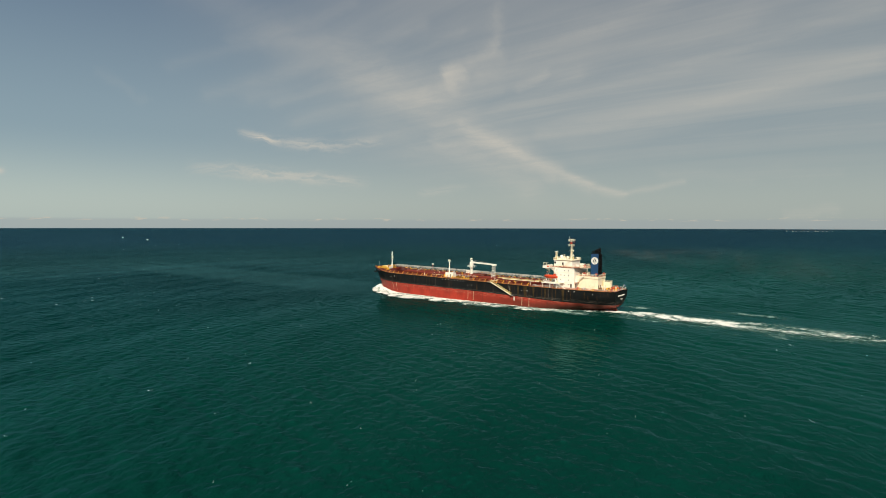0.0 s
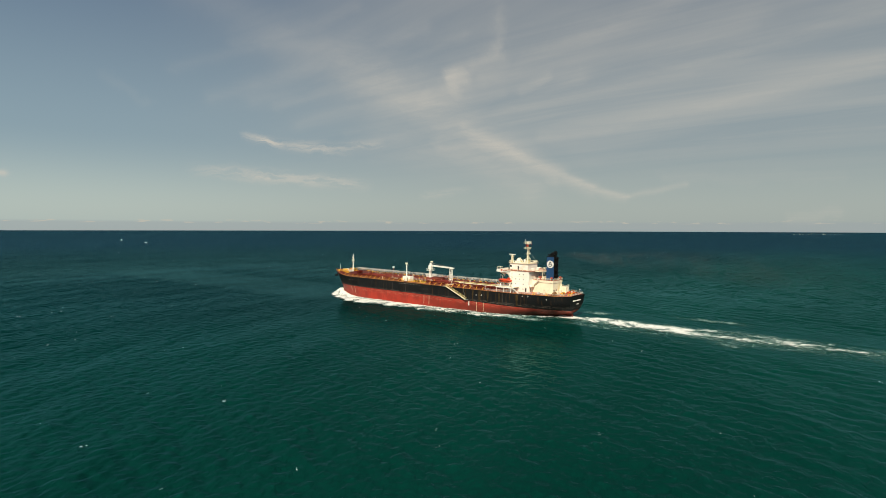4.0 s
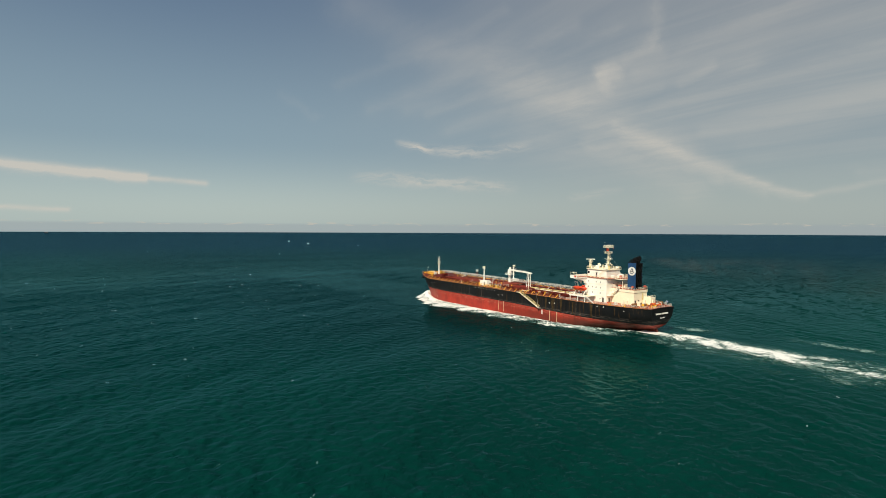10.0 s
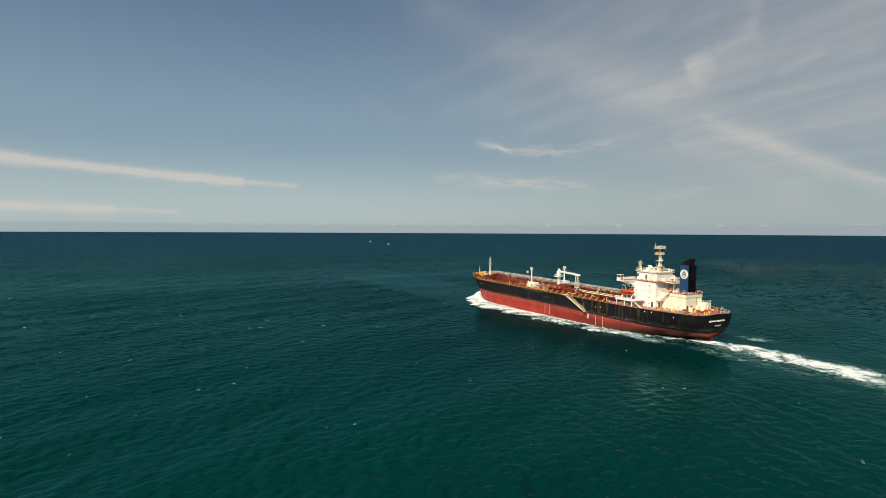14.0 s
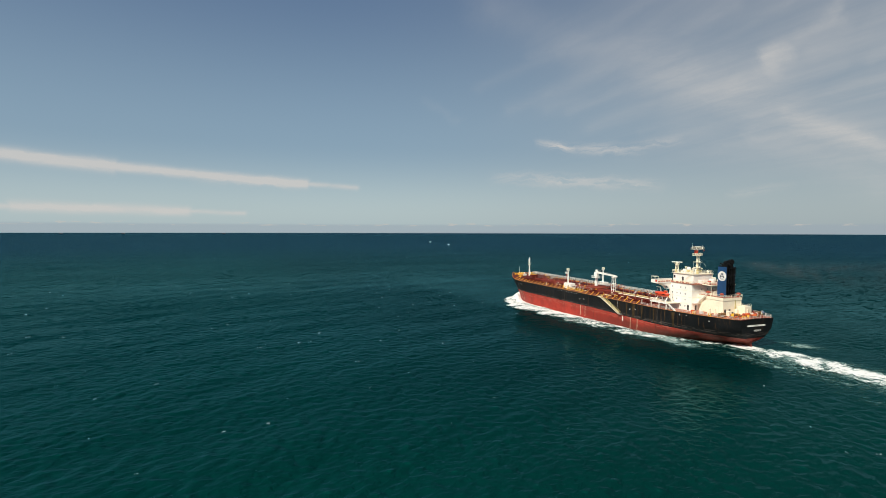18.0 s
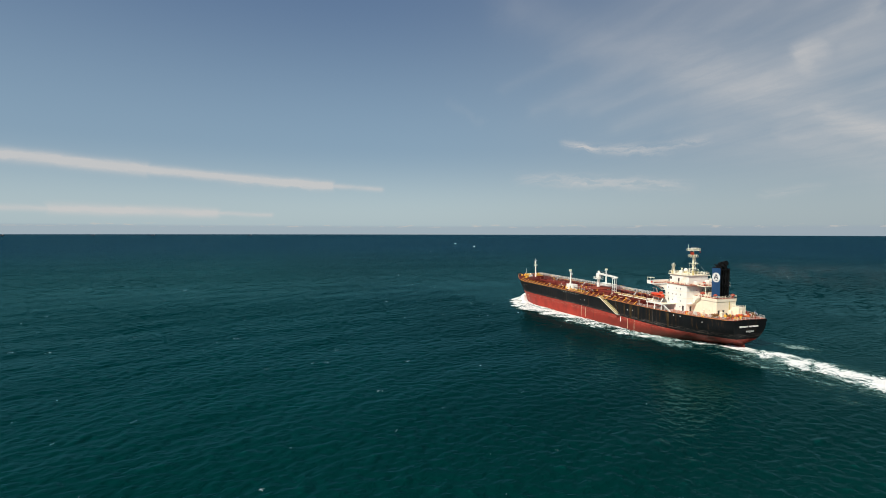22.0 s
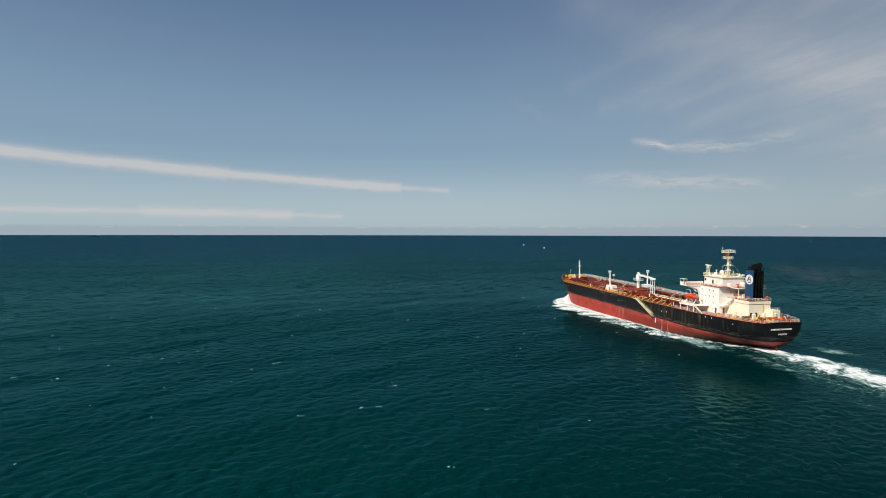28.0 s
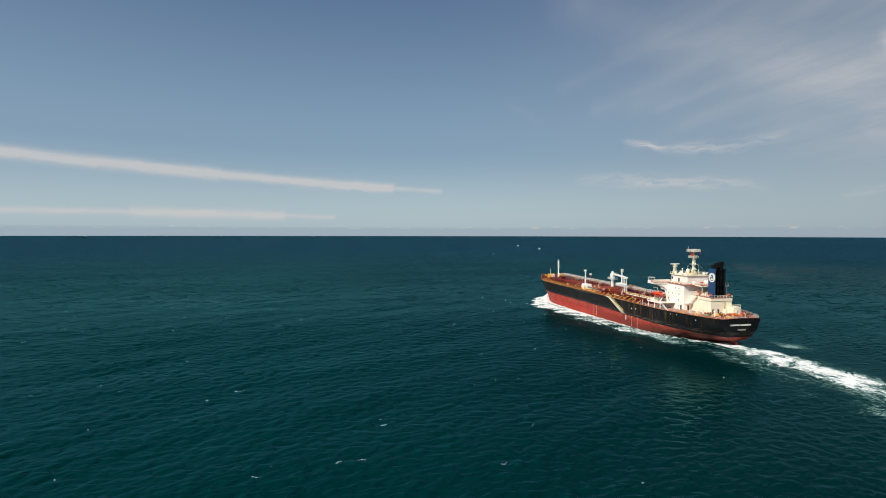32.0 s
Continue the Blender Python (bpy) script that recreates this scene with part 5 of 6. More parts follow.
    for i in range(16):
        x, y = rnd.uniform(26.3, 36), rnd.choice((-1, 1)) * rnd.uniform(1.2, 4.9)
        h = rnd.uniform(0.5, 1.7)
        bm = B()
        if i % 3:
            w = rnd.uniform(0.25, 0.6)
            box(bm, x - w, x + w, y - w * 0.7, y + w * 0.7, 25.9, 25.9 + h, 0.05)
        else:
            rod(bm, (x, y, 25.9), (x, y, 25.9 + h * 1.5), 0.1)
            box(bm, x - 0.25, x + 0.25, y - 0.2, y + 0.2, 25.9 + h * 1.5, 26.3 + h * 1.5, 0.05)
        plain("roof_fitting", bm, (CREAM, WHITE, YELLOW_PALE)[i % 3], label="small fitting on the bridge roof")
    for y in (-2.6, 2.8):
        lamp = plain("searchlight", rod(B(), (36.2, y, 26.9), (36.8, y, 26.9), 0.35, n=12), GREY, label="grey searchlight on the bridge roof")
        plain("searchlight_post", rod(B(), (36.5, y, 25.9), (36.5, y, 26.7), 0.08), CREAM, lamp)
    for x in (24.6, 27.0, 30.2, 32.4):
        plain("vent_cowl", rod(B(), (x, 8.2, 22.2), (x, 8.2, 23.0), 0.28, 0.34), CREAM, label="cream vent cowl")
    return scanner


# ---- engine casing and funnel ----
def casing_and_funnel():
    bm = B()
    box(bm, 11.0, 22.79, -4.8, 5.2, DECK - 0.2, 16.6, 0.08)
    casing = plain("engine_casing", bm, CREAM, label="cream engine casing below the funnel")
    plain("casing_top", box(B(), 10.85, 22.79, -4.95, 5.36, 16.7, 17.9, 0.06), CREAM, casing, "cream coaming around the funnel deck")
    plain("funnel_deck", box(B(), 10.8, 22.7, -4.8, 5.3, 17.9, 17.95), PINK, casing)
    railing(casing, [(21.5, 5.35, 17.9), (10.8, 5.35, 17.9), (10.8, -4.85, 17.9), (22.0, -4.85, 17.9)], CREAM, 1.1, 1.5, 0.055, "casing_railing")
    plain("wall_ladder", box(B(), 10.86, 11.0, -1.6, -1.1, DECK, 17.8), YELLOW_PALE, casing)
    for y in (3.6, 1.2, -3.4):
        plain("casing_door", box(B(), 10.93, 11.0, y, y + 0.9, DECK + 0.2, DECK + 2.2), GREY_DARK if y > 0 else CREAM, casing)
    bm = B()
    box(bm, 7.6, 11.0, -6.2, -2.6, DECK - 0.1, 14.6, 0.08)
    aft_house = plain("aft_deckhouse", bm, CREAM, label="small cream deckhouse behind the casing")
    railing(aft_house, [(11, -2.7, 14.6), (7.7, -2.7, 14.6), (7.7, -6.1, 14.6)], CREAM, 1.0, 1.2, 0.05, "deckhouse_railing")
    # funnel: blue shell, open at the back, with the exhaust uptakes inside
    bm = B()
    for s in (1, -1):
        box(bm, 12.3, 16.2, 2.12 * s, 2.3 * s, 17.95, 29.8)
    box(bm, 16.2, 16.4, -2.3, 2.3, 17.95, 29.8)
    funnel = plain("funnel", bm, BLUE, label="blue funnel with a white disc on each side")
    bm = B()
    for s in (1, -1):
        box(bm, 12.35, 16.15, 2.07 * s, 2.115 * s, 18.0, 29.75)
    box(bm, 16.14, 16.19, -2.1, 2.1, 18.0, 29.75)
    plain("funnel_lining", bm, SOOT, funnel, "sooty black inside of the funnel")
    bm = B()
    for y in (-2.2, 2.2):
        rod(bm, (12.2, y, 17.95), (12.2, y, 29.8), 0.16, n=6)
    for z in (20.4, 23.4, 26.4, 29.4):
        rod(bm, (12.2, -2.2, z), (12.2, 2.2, z), 0.12, n=6)
    plain("back_frame", bm, SOOT, funnel, "black frame across the open back")
    for y, x, r, z1 in ((-1.35, 13.2, 0.5, 29.0), (-0.1, 13.6, 0.62, 30.0), (1.25, 13.2, 0.42, 28.0), (0.65, 12.6, 0.2, 27.0), (-0.75, 12.6, 0.16, 25.6)):
        smooth_sharp(plain("uptake", rod(B(), (x, y, 18.0), (x, y, z1), r, n=14), SOOT, funnel, "dark exhaust uptake"))
    plain("funnel_grating", box(B(), 12.3, 14.2, -2.05, 2.05, 22.4, 22.46), SOOT, funnel)
    plain("funnel_cap", box(B(), 14.0, 16.55, -2.42, 2.42, 29.8, 30.15, 0.12), SOOT, funnel, "black funnel top")
    for x, y, r, h, bend in ((13.5, -0.9, 1.0, 1.5, -1.0), (14.1, 0.8, 0.9, 1.1, -1.0), (15.2, -0.9, 0.6, 0.7, 0.6), (15.6, 0.9, 0.3, 0.6, 0.9), (13.0, 1.2, 0.4, 0.6, -0.8)):
        bm = B()
        rod(bm, (x, y, 29.0), (x, y, 30.2 + h), r, n=14)
        ball(bm, (x, y, 30.2 + h), r, n=12)
        rod(bm, (x, y, 30.2 + h), (x + bend, y, 30.35 + h), r, r * 1.05, 14)
        smooth_sharp(plain("exhaust_pipe", bm, SOOT, funnel, "black bent exhaust pipe"))
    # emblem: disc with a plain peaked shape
    for s in (1, -1):
        y = 2.3 * s
        disc = smooth_sharp(plain("emblem_disc", rod(B(), (14.35, y, 26.1), (14.35, y + 0.05 * s, 26.1), 1.95, n=40), MARK, funnel, "white disc emblem"))

        def bar(a, b, w):
            bm = B()
            a, b = Vector((a[0], a[1])), Vector((b[0], b[1]))
            n = Vector((-(b - a).y, (b - a).x)).normalized() * w
            prism(bm, [(14.35 + p.x, 26.1 + p.y) for p in (a + n, b + n, b - n, a - n)], y + 0.05 * s, y + 0.08 * s)
            plain("emblem_bar", bm, NAVY, disc)

        bar((-0.85, -0.65), (-0.12, 1.15), 0.17), bar((0.85, -0.65), (0.12, 1.15), 0.17)
        bar((-0.5, -0.05), (0.5, -0.05), 0.12), bar((-0.75, -1.12), (0.75, -1.12), 0.13)
    # red mushroom vents on the funnel deck
    for x, y, r in ((19.0, 4.2, 0.85), (12.4, 4.4, 0.7), (11.3, -3.4, 0.75)):
        bm = B()
        rod(bm, (x, y, 17.9), (x, y, 18.9), r * 0.55, n=12)
        rod(bm, (x, y, 18.9), (x, y, 19.3), r * 1.1, n=14)
        rod(bm, (x, y, 19.3), (x, y, 19.7), r * 1.1, r * 0.5, 14)
        smooth_sharp(plain("mushroom_vent", bm, VENT_RED, label="red mushroom vent on the funnel deck"))
    bm = B()
    box(bm, 18.0, 21.5, -3.4, 2.0, 17.95, 19.7, 0.08)
    plain("upper_casing", bm, CREAM, label="cream upper casing between bridge and funnel")


# ---- boat deck ----
def boat_deck():
    for s in (1, -1):
        bm = B()
        box(bm, 28.4, 38.4, 9.05 * s, 15.9 * s, 13.75, 14.0)
        deck = plain("boat_deck", bm, CREAM, label="cream boat deck on white posts beside the house")
        for x in (38.0, 33.5, 29.5):
            plain("deck_post", rod(B(), (x, 15.6 * s, DECK - 0.1), (x, 15.6 * s, 13.8), 0.2), WHITE, deck)
        bm = B()
        for x0, x1, z0, z1 in ((38.4, 28.4, 13.75, 13.75),):
            box(bm, x1, x0, 15.9 * s, 16.0 * s, 13.55, 14.15)
        plain("deck_coaming", bm, WHITE, deck)
        railing(deck, [(38.3, 15.8 * s, 14.0), (30, 15.8 * s, 14.0)], WHITE, 1.0, 1.6, 0.06, "boat_railing")
        railing(deck, [(38.3, 9.4 * s, 14.0), (38.3, 15.8 * s, 14.0)], WHITE, 1.0, 1.6, 0.06, "boat_railing")
        bm = B()
        for x in (29.0, 29.9):
            rod(bm, (x, 15.3 * s, 14.0), (x - 4.5, 15.3 * s, DECK), 0.12, n=6)
        for i in range(8):
            u = (i + 0.5) / 8
            box(bm, 29.0 - 4.5 * u, 29.9 - 4.5 * u, 14.9 * s, 15.7 * s, 13.95 - 2.7 * u, 14.0 - 2.7 * u)
        plain("boat_ladder", bm, WHITE, deck)
        for x in (31.2, 36.6):
            bm = B()
            rod(bm, (x, 10.6 * s, 14.0), (x, 12.2 * s, 19.6), 0.28, 0.22, 8)
            rod(bm, (x, 12.2 * s, 19.6), (x, 14.2 * s, 19.9), 0.22, 0.16, 8)
            rod(bm, (x, 14.6 * s, 14.0), (x, 13.2 * s, 16.2), 0.2, n=8)
            plain("davit", bm, WHITE, deck, "white davit arm")
        plain("winch_box", box(B(), 32.9, 34.8, 10.0 * s, 11.2 * s, 14.0, 15.3, 0.1), GREY, deck)
    # main deck rail along the house and poop
    for s in (1, -1):
        pts = [(x, s * (half_beam(x, DECK) - 0.3), DECK) for x in (44, 38, 32, 26, 20, 15, 10, 6, 3, 1.2)]
        railing(tanker, pts, PALE, 1.05, 1.8, 0.055, "poop_railing")
    railing(tanker, [(0.6, 7.6, DECK), (0.4, 0, DECK), (0.6, -7.6, DECK)], PALE, 1.05, 1.8, 0.06, "stern_railing")
    bm = B()
    rows = []
    for i in range(25):
        x = 0.5 + 42 * i / 24
        y = half_beam(x, DECK) - 0.2
        rows.append((bm.verts.new((x, -y, DECK + 0.02)), bm.verts.new((x, 0, DECK + 0.24)), bm.verts.new((x, y, DECK + 0.02))))
    for a, b in zip(rows, rows[1:]):
        bm.faces.new((a[0], b[0], b[1], a[1])), bm.faces.new((a[1], b[1], b[2], a[2]))
    plain("poop_deck", bm, PINK, label="weathered pale red deck at the stern")


# ---- stern gear ----
def stern_gear():
    for x, y, m, flange in ((4.6, 0.4, ORANGE, VENT_RED), (4.2, -3.6, VENT_RED, PALE), (8.4, 8.6, WINCH_BROWN, WINCH_BROWN), (5.4, 5.4, WINCH_BROWN, YELLOW), (6.0, -7.6, WINCH_BROWN, WINCH_BROWN)):
        bm = B()
        box(bm, x - 1.3, x + 1.3, y - 1.4, y + 1.4, DECK + 0.05, DECK + 0.5, 0.05)
        winch = plain("mooring_winch", bm, WINCH_BROWN, label="mooring winch on the stern deck")
        smooth_sharp(plain("winch_drum", rod(B(), (x, y - 1.2, DECK + 1.05), (x, y + 1.2, DECK + 1.05), 0.42, n=18), m, winch, "coloured rope drum"))
        for k in (-1.25, 0.0, 1.2):
            smooth_sharp(plain("drum_flange", rod(B(), (x, y + k, DECK + 1.05), (x, y + k + 0.12, DECK + 1.05), 0.62, n=18), flange if k else m, winch))
    for x, y in ((2.2, 4.6), (2.2, -4.6), (11.5, 11.6), (11.5, -11.6), (17.5, 13.2), (2.0, 0)):
        bm = B()
        for dx in (-0.5, 0.5):
            rod(bm, (x + dx, y, DECK), (x + dx, y, DECK + 1.1), 0.28, n=10)
        plain("bollard", bm, YELLOW if y > 0 else PIPE_RED, label="pair of mooring bollards")
    for x, y, h, m in ((13.6, 9.4, 1.6, CREAM), (16.4, 10.5, 1.3, PALE), (9.0, 4.6, 2.0, CREAM), (7.0, 2.8, 1.4, PALE), (19.0, 12.2, 1.2, LIFEBOAT), (9.6, -0.6, 2.3, CREAM)):
        bm = B()
        box(bm, x - 0.6, x + 0.6, y - 0.5, y + 0.5, DECK + 0.1, DECK + h, 0.08)
        plain("deck_locker", bm, m, label="small locker on the stern deck")
    for x, y in ((14.8, 7.6), (12.9, 7.2), (6.8, 6.9), (7.6, -4.0)):
        bm = B()
        rod(bm, (x, y, DECK), (x, y, DECK + 2.0), 0.25, n=10)
        ball(bm, (x, y, DECK + 2.1), 0.42, 0.7, 10)
        smooth_sharp(plain("goose_neck_vent", bm, CREAM, label="cream vent head on the stern deck"))
    smooth_sharp(plain("fender", rod(B(), (2.6, -2.0, DECK + 0.8), (2.6, -0.2, DECK + 0.8), 0.6, n=16), ORANGE, label="orange fender on the stern deck"))
    rnd = random.Random(12)
    for _ in range(26):
        x, y = rnd.uniform(1.8, 10.4), rnd.uniform(-8.5, 9.0)
        h, w, m = rnd.uniform(0.4, 1.3), rnd.uniform(0.12, 0.4), rnd.choice((WINCH_BROWN, VENT_RED, ORANGE, PIPE_RED, YELLOW, GREY_DARK, PALE))
        bm = B()
        rod(bm, (x, y, DECK), (x, y, DECK + h), w * 0.6, n=8)
        box(bm, x - w, x + w, y - w * 0.7, y + w * 0.7, DECK + h * 0.5, DECK + h, 0.04)
        plain("mooring_fitting", bm, m, label="small painted fitting on the stern deck")
    staff = plain("ensign_staff", rod(B(), (0.7, -2.0, DECK), (-0.1, -2.0, DECK + 3.4), 0.06, 0.04), WHITE, label="white ensign staff at the stern rail")
    bm = B()
    grid = [[bm.verts.new((-0.05 - 0.1 * j - 0.7 * i / 5 + 0.02, -2.0 - 0.1 * math.sin(i * 1.7), DECK + 3.2 - 0.2 * j - 0.05 * i)) for j in range(4)] for i in range(6)]
    for i in range(5):
        for j in range(3):
            bm.faces.new((grid[i][j], grid[i + 1][j], grid[i + 1][j + 1], grid[i][j + 1]))
    bmesh.ops.solidify(bm, geom=bm.faces[:], thickness=0.02)
    plain("ensign", bm, FLAG, staff, "small pale blue ensign")


def lifeboat(s):
    """Covered lifeboat, about 7.6 m long, hanging in its davits."""
    ob = tagged(new("lifeboat"), "orange red covered lifeboat hanging in white davits", "lifeboat", group="lifeboats of the tanker")
    bm, rings = B(), []
    for i in range(15):
        u = i / 14
        x = -3.9 + 7.8 * u
        w = 1.42 * max(0.05, 1 - abs(2 * u - 1) ** 3.2)
        rings.append([bm.verts.new((x, w * math.cos(a) * (1 if math.sin(a) > 0 else 0.95), -0.2 + (0.95 if math.sin(a) > 0 else 1.25 - 0.35 * abs(2 * u - 1) ** 2) * math.sin(a) * (0.55 + 0.45 * max(0, 1 - abs(2 * u - 1) ** 3)))) for a in [k * math.pi / 8 for k in range(16)]])
    for a, b in zip(rings, rings[1:]):
        for k in range(16):
            bm.faces.new((a[k], a[(k + 1) % 16], b[(k + 1) % 16], b[k]))
    bm.faces.new(rings[0]), bm.faces.new(rings[-1][::-1])
    bmesh.ops.recalc_face_normals(bm, faces=bm.faces)
    smooth(part("boat_shell", bm, LIFEBOAT, ob))
    part("conning_hood", box(B(), -2.9, -1.5, -0.65, 0.65, 0.6, 1.35, 0.2), LIFEBOAT, ob)
    bm = B()
    for k in (1, -1):
        rod(bm, (-3.3, 1.25 * k, -0.2), (3.3, 1.25 * k, -0.2), 0.1, n=6)
    part("fender_strip", bm, SOOT, ob, "black rubber fender strip")
    for x in (-2.6, 2.6):
        part("lifting_hook", rod(B(), (x, 0, 0.5), (x, 0, 1.9), 0.07, n=6), GREY, ob)
    aboard(ob, pose(33.9, 13.9 * s, 17.4, 0, 0, 0))


hull_marks()
cargo_deck()
gangway()
forecastle()
SCANNER = bridge_house()
casing_and_funnel()
boat_deck()
stern_gear()
lifeboat(1)
lifeboat(-1)

# ================= foam and wake =================


def foam_sheet(name, x0, x1, y0, y1, cell, cover, lift, material, seed, label):
    """A lumpy sheet of foam wherever cover(x, y) is above nothing; it travels with the hull."""
    nx, ny = int((x1 - x0) / cell), int((y1 - y0) / cell)
    verts, faces, index, values = [], [], {}, []

    def vert(i, j):
        if (i, j) not in index:
            x, y = x0 + i * cell, y0 + j * cell
            index[i, j] = len(verts)
            c = cover(x, y)
            h = (lift(x, y) if callable(lift) else lift) + 0.2 * noise.noise((x * 0.4, y * 0.4, seed + 4)) + 0.12 * noise.noise((x * 1.1, y * 1.1, seed + 2))
            verts.append((x, y, h if c > 0.3 else h * 0.8))
            values.append(c + 0.22 * noise.noise((x * 0.05, y * 0.11, seed + 30)) * (c > 0))
        return index[i, j]

    for i in range(nx):
        for j in range(ny):
            if cover(x0 + (i + 0.5) * cell, y0 + (j + 0.5) * cell) > 0.03:
                faces.append((vert(i, j), vert(i + 1, j), vert(i + 1, j + 1), vert(i, j + 1)))
    me = bpy.data.meshes.new(name)
    me.from_pydata(verts, [], faces)
    me.attributes.new("cover", "FLOAT", "POINT").data.foreach_set("value", values)
    me.materials.append(material)
    me.polygons.foreach_set("use_smooth", [True] * len(me.polygons))
    ob = tagged(new(name, me), label, "foam", kind="stuff")
    aboard(ob, pose(0, 0, 0, 0, -TRIM, 0))
    return ob


def wake_mid(x):
    return 2.0 + 3.0 * smoothstep(0, -60, x) + 3.5 * smoothstep(-60, -130, x)


def wake_cover(x, y):
    """Dense foam behind the stern that thins out along the track."""
    if x > 10:
        return 0
    half = 4.5 + 6.8 * smoothstep(9, -30, x) + 1.5 * smoothstep(-35, -120, x)
    u = max(0, abs(y - wake_mid(x) + 2.2 * noise.noise((x * 0.06, 3.0, 2.0))) + 2.6 * ragged(x, y, 6.0, 0.13)) / half
    dense = 0.96 + 0.55 * ragged(x, y, 17.0, 0.15) - 0.16 * smoothstep(8, -35, x) - 0.32 * smoothstep(-30, -95, x) - 0.3 * smoothstep(-90, -155, x)
    return dense * (1 - u ** 2.4) if u < 1 else 0


def wash_cover(x, y):
    """Water full of air and thin froth beside the track."""
    half = 8 + 14 * smoothstep(12, -45, x)
    u = abs(y - wake_mid(x) - 2.5) / half
    return (0.6 - 0.25 * smoothstep(-60, -170, x)) * (1 - u * u) if u < 1 and x < 11 else 0


def outside(x, y):
    """How far from the waterline."""
    if x > 172.8:
        return math.hypot(0.75 * (x - 172.8), y)
    return abs(y) - half_beam(x, 0.0)


def ragged(x, y, seed, size=0.2):
    return noise.noise((x * size, y * size, seed)) + 0.5 * noise.noise((x * size * 2.6, y * size * 2.6, seed + 3))


def bow_cover(x, y):
    """Broken water along the side in lobes, thick at the stem and lacy further aft."""
    a = outside(x, y)
    if a < -0.8:
        return 0
    lobes = 1 + 0.42 * noise.noise((x * 0.085, 4.0, 1.0 if y > 0 else 9.0)) + 0.25 * noise.noise((x * 0.22, 8.0, 2.0))
    width = (7.0 + 5.5 * smoothstep(182, 168, x) + 3.5 * smoothstep(165, 120, x) - 5.0 * smoothstep(95, 25, x)) * lobes
    u = max(0, a + 2.0 * ragged(x, y, 5.0, 0.16)) / width
    dense = 1.32 - 0.34 * smoothstep(165, 120, x) - 0.3 * smoothstep(120, 75, x) - 0.14 * smoothstep(60, 20, x)
    lumps = 0.4 * ragged(x, y, 15.0, 0.14) * smoothstep(0.5, 5, a)
    return (dense * (1 - 0.45 * u ** 2) + lumps) * smoothstep(1.0, 0.78, u) if u < 1 else 0


def bow_wash_cover(x, y):
    """Thin outer froth of the bow wave, and what runs off beside the wake."""
    best = 0
    a = outside(x, y)
    if 8 < x < 178 and a > -0.5:
        u = a / (6 + 13 * smoothstep(180, 120, x))
        best = 0.45 * (1 - u ** 3) if u < 1 else 0
    for xa, xb, yc, w, thick in ((66, -4, 20, 9, 0.85), (10, -50, 19, 10, 0.45), (16, -20, -20, 9, 0.8), (-30, -84, -30, 10, 0.5), (-34, -95, 29, 9, 0.3)):
        if xb < x < xa:
            u = abs(y - yc - 5 * noise.noise((x * 0.05, yc, 7.0))) / (w * (0.75 + 0.5 * noise.noise((x * 0.12, yc, 9.0))))
            if u < 1:
                best = max(best, (thick + 0.42 * ragged(x, y, 8.0, 0.1)) * (1 - u * u) * min(1, (xa - x) / 20, (x - xb) / 20))
    return best


def crest_cover(x, y):
    """White crest thrown up round the stem."""
    a = outside(x, y)
    if a < -0.6 or x < 112:
        return 0
    lobes = 1 + 0.6 * noise.noise((x * 0.12, 6.0, 3.0 if y > 0 else 7.0))
    u = max(0, a + 1.3 * ragged(x, y, 2.0, 0.3)) / ((5.0 + 2.5 * smoothstep(182, 168, x) - 3.0 * smoothstep(160, 115, x)) * lobes)
    return (1.35 - 0.5 * smoothstep(160, 115, x)) * (1 - u ** 2) if u < 1 else 0


def crest_lift(x, y):
    """The crest stands highest where the stem cuts the water, and rolls away from the side."""
    a = outside(x, y)
    rise = smoothstep(140, 170, x) * smoothstep(186, 174, x)
    roll = math.exp(-((a - 2.2) / 2.4) ** 2)
    return 0.5 + (0.5 + 1.9 * rise) * roll * (1 + 0.5 * ragged(x, y, 12.0, 0.35)) + 0.25 * ragged(x, y, 14.0, 0.9)


foam_sheet("wake_foam", -178, 9.5, -16, 30, 0.7, wake_cover, 0.4, FOAM, 3.0, "white foam of the propeller wake")
foam_sheet("wake_froth", -178, 11, -26, 38, 1.0, wash_cover, 0.28, FROTH, 11.0, "thin turquoise froth beside the wake")
foam_sheet("bow_wave_foam", 10, 188, -34, 34, 0.6, bow_cover, 0.4, FOAM, 21.0, "white bow wave foam along the hull")
foam_sheet("bow_crest_foam", 112, 187, -26, 26, 0.5, crest_cover, crest_lift, FOAM, 31.0, "foaming crest at the stem")
foam_sheet("side_froth", -134, 178, -40, 40, 0.8, bow_wash_cover, 0.3, FROTH, 41.0, "thin froth that runs off beside the hull")


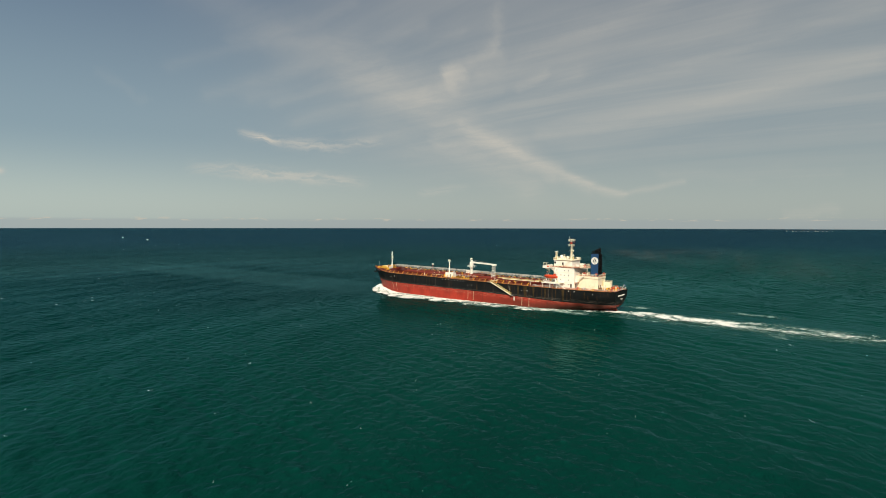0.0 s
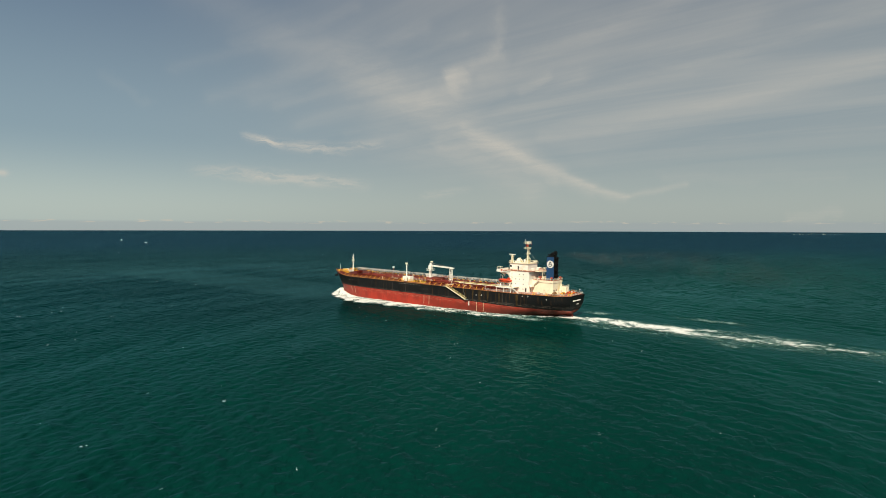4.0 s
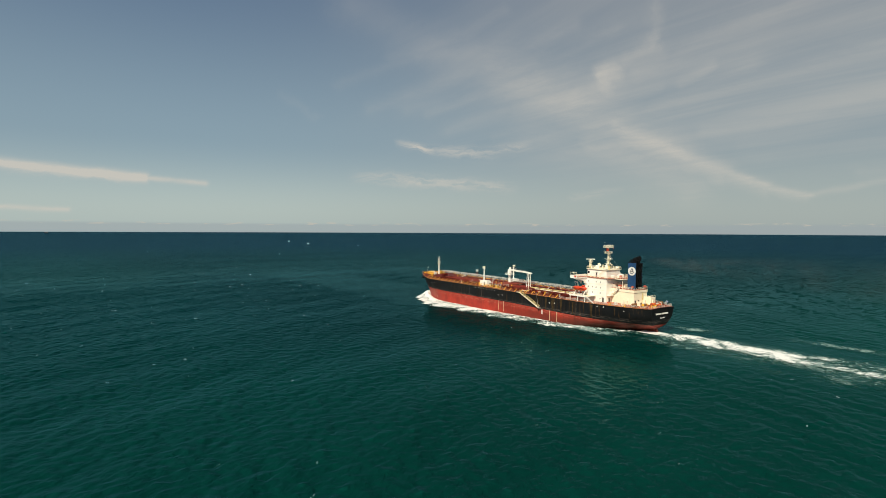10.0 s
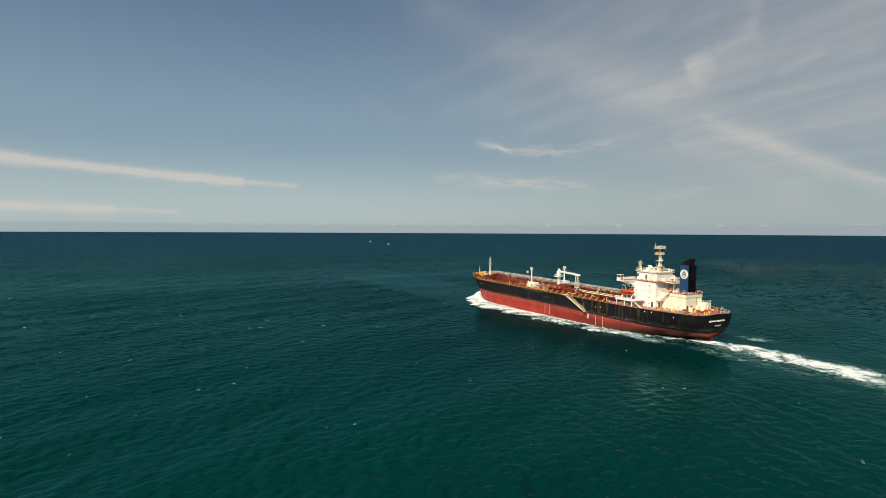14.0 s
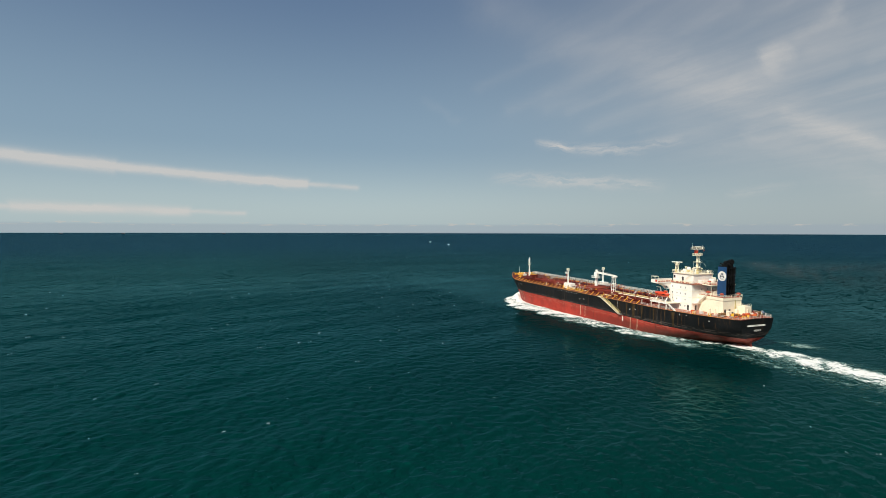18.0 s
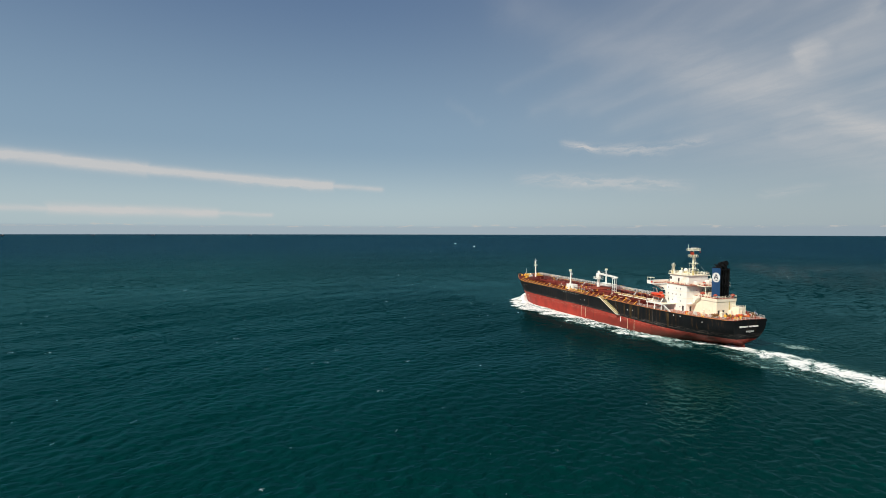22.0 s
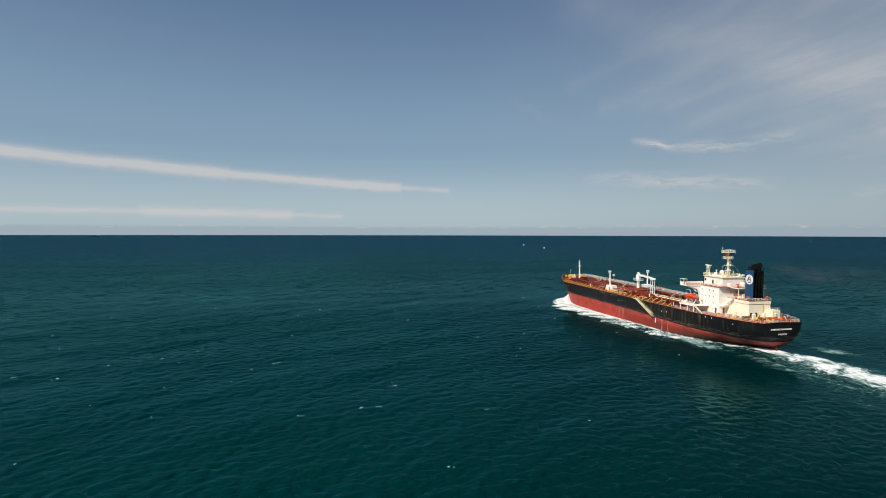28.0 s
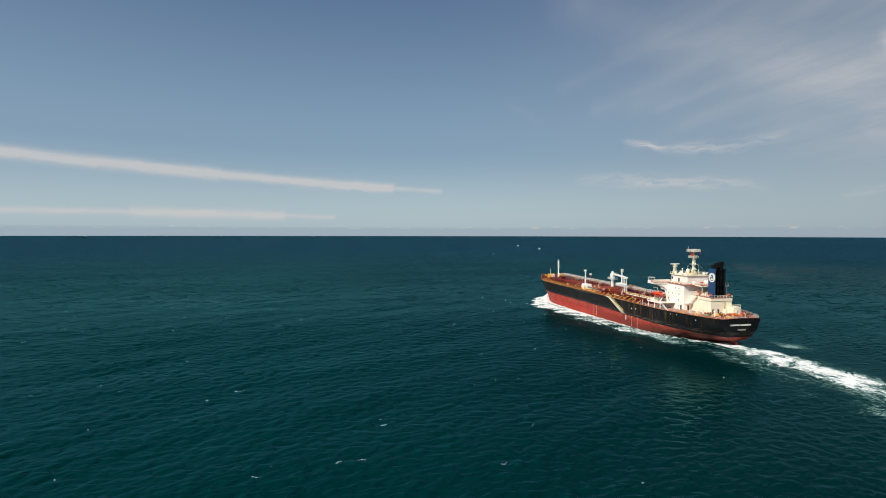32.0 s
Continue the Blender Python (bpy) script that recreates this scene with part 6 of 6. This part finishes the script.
def smoke_material():
    m = bpy.data.materials.new("thin_exhaust_haze")
    m.use_nodes = True
    t = m.node_tree
    t.nodes.clear()
    body, clear, mix = t.nodes.new("ShaderNodeBsdfDiffuse"), t.nodes.new("ShaderNodeBsdfTransparent"), t.nodes.new("ShaderNodeMixShader")
    body.inputs["Color"].default_value = (0.22, 0.22, 0.22, 1)
    puffs = t.nodes.new("ShaderNodeTexNoise")
    puffs.inputs["Scale"].default_value, puffs.inputs["Detail"].default_value, puffs.inputs["Roughness"].default_value = 0.07, 5, 0.6
    puffs.inputs["Distortion"].default_value = 0.8
    link(t, t.nodes.new("ShaderNodeTexCoord").outputs["Object"], puffs.inputs["Vector"])
    cover = t.nodes.new("ShaderNodeAttribute")
    cover.attribute_name = "cover"
    link(t, math_node(t, "MULTIPLY", cover.outputs["Fac"], ramp(t, puffs.outputs["Fac"], 0.36, 0.7)), mix.inputs[0])
    link(t, clear.outputs[0], mix.inputs[1]), link(t, body.outputs[0], mix.inputs[2])
    link(t, mix.outputs[0], t.nodes.new("ShaderNodeOutputMaterial").inputs["Surface"])
    return m


def exhaust_smoke():
    """Thin grey haze that trails aft from the funnel, in three wavering layers."""
    verts, faces, values = [], [], []
    for layer in range(3):
        start, nx, nz = len(verts), 60, 12
        for i in range(nx + 1):
            x = 10 - 125 * i / nx
            half = 0.8 + 9.5 * (i / nx) ** 0.7
            for j in range(nz + 1):
                v = 2 * j / nz - 1
                wave = noise.noise((x * 0.05, v, layer * 5.0))
                verts.append((x, (layer - 1) * half * 0.35 + 2.5 * wave * i / nx, 31.3 - 3.5 * (i / nx) + v * half + 1.2 * noise.noise((x * 0.04, 2.0, layer))))
                values.append(0.055 * (1 - v * v) ** 1.5 * min(1, i / 4) * (1 - i / nx) ** 0.8)
        for i in range(nx):
            for j in range(nz):
                a = start + i * (nz + 1) + j
                faces.append((a, a + 1, a + nz + 2, a + nz + 1))
    me = bpy.data.meshes.new("exhaust_smoke")
    me.from_pydata(verts, [], faces)
    me.attributes.new("cover", "FLOAT", "POINT").data.foreach_set("value", values)
    me.polygons.foreach_set("use_smooth", [True] * len(me.polygons))
    me.materials.append(smoke_material())
    aboard(tagged(new("exhaust_smoke", me), "thin grey exhaust haze trailing from the funnel", "smoke", kind="stuff"), Matrix.Identity(4))


exhaust_smoke()


def whitecaps():
    """Small breaking crests scattered over the open water."""
    rnd = random.Random(5)
    verts, faces = [], []

    def patch(x, y, size):
        a0 = radians(WIND + 90) + rnd.gauss(0, 0.35)
        for _ in range(rnd.choice((1, 2, 3, 5))):
            along, across = rnd.gauss(0, size * 1.7), rnd.gauss(0, size * 0.5)
            cx, cy = x + along * math.cos(a0) - across * math.sin(a0), y + along * math.sin(a0) + across * math.cos(a0)
            z = float(sea_height(cx, cy, 0.9)) + 0.08
            n, start = 11, len(verts)
            length, width = size * rnd.uniform(0.25, 1.1), size * rnd.uniform(0.08, 0.2)
            verts.append((cx, cy, z + 0.08))
            for k in range(n):
                t = k * 2 * math.pi / n
                grow = rnd.uniform(0.3, 1.25)
                u, v = length * math.cos(t) * grow, width * math.sin(t) * grow
                verts.append((cx + u * math.cos(a0) - v * math.sin(a0), cy + u * math.sin(a0) + v * math.cos(a0), z - 0.02))
            for k in range(n):
                faces.append((start, start + 1 + k, start + 1 + (k + 1) % n))

    for _ in range(250):
        patch(rnd.uniform(-160, 560), rnd.uniform(30, 290), rnd.uniform(0.12, 0.42))
    for _ in range(14):
        patch(rnd.uniform(-160, 560), rnd.uniform(30, 290), rnd.uniform(0.4, 0.75))
    for _ in range(150):
        patch(rnd.uniform(-200, 1500), rnd.uniform(-900, 320), rnd.uniform(0.2, 0.45))
    me = bpy.data.meshes.new("whitecap_foam")
    me.from_pydata(verts, [], faces)
    me.materials.append(CAP)
    tagged(new("whitecap_foam", me), "scattered white crests of small breaking waves", "foam", kind="stuff")


whitecaps()

# ================= far off =================


def far_boat(x, y, heading, size):
    ob = tagged(new("fishing_boat"), "small white fishing boat far out on the sea", "boat", group="boats on the horizon")
    bm = B()
    outline = ((-5, 0), (-5, 1.6), (2, 1.7), (5.5, 0), (2, -1.7), (-5, -1.6))
    low, high = [bm.verts.new((a * 0.85, b * 0.8, -0.4)) for a, b in outline], [bm.verts.new((a, b, 1.7 + max(0, a) * 0.12)) for a, b in outline]
    bm.faces.new(high), bm.faces.new(low[::-1])
    for i in range(6):
        j = (i + 1) % 6
        bm.faces.new((low[i], low[j], high[j], high[i]))
    bmesh.ops.recalc_face_normals(bm, faces=bm.faces)
    part("boat_hull", bm, WHITE, ob)
    part("cabin", box(B(), -2.6, 1.0, -1.1, 1.1, 1.6, 3.8, 0.15), WHITE, ob)
    part("boat_mast", rod(B(), (-0.6, 0, 3.7), (-0.6, 0, 7.0), 0.1), WHITE, ob)
    ob.matrix_basis = pose(x, y, 0, 0, 0, heading) @ Matrix.Diagonal((size, size, size, 1))


for x, y, h, s in ((2060, -578, 20, 0.75), (1665, -492, 75, 0.6), (2500, -2350, 40, 0.8), (1750, -3000, 10, 0.7)):
    far_boat(x, y, h, s)


def far_ship(az, length):
    """A ship hull down on the horizon."""
    a = radians(az)
    x, y = 100 + 4830 * math.cos(a), 200 + 4830 * math.sin(a)
    ground = RIM * ((math.hypot(x - 20, y - 200) - 2600) / 2400) ** 2
    ob = tagged(new("distant_ship"), "dark cargo ship hull down on the horizon", "ship", group="ships on the horizon")
    part("ship_hull", prism(B(), ((-length / 2, -3), (-length / 2 + 2, 3.2), (length / 2 - 3, 3.2), (length / 2, 4.2), (length / 2 - 3, -3)), -4, 4), GREY_DARK, ob)
    part("deckhouse", box(B(), -length * 0.42, -length * 0.27, -3, 3, 3.2, 8.0, 0.3), GREY, ob)
    part("ship_mast", rod(B(), (length * 0.1, 0, 3), (length * 0.1, 0, 8), 0.5), GREY, ob)
    ob.matrix_basis = pose(x, y, ground, 0, 0, az + 80)


for az, length in ((19.4, 58), (12.9, 24), (8.2, 28), (-0.4, 26)):
    far_ship(az, length)


def far_shore():
    """Low strip of coast with pale tower blocks at the edge of sight."""
    ob = tagged(new("distant_town"), "pale tower blocks of a far town on the coast", "town")
    rnd = random.Random(9)
    for i in range(11):
        a = radians(-85.9 - i * 0.34 + rnd.uniform(-0.15, 0.15))
        x, y = 30 + 4640 * math.cos(a), 250 + 4640 * math.sin(a)
        ground = RIM * ((math.hypot(x - 20, y - 200) - 2600) / 2400) ** 2
        w, h = rnd.uniform(4, 14), ground + rnd.choice((0.8, 1.2, 1.8, 2.6, 4))
        part("tower_block", box(B(), x - w / 2, x + w / 2, y - 6, y + 6, ground - 3, h), WHITE, ob)


far_shore()


def motions():
    rows = [i * 4.0 for i in range(9)]
    for ob, m in ABOARD:
        walk(ob, [(t, sailing(t) @ m) for t in rows])
    walk(SCANNER, [(i * 0.25, pose(35.6, 4.2, 30.1, 0, 0, 45 - 202.8 * (i * 0.25 - 17.1))) for i in range(129)])


motions()
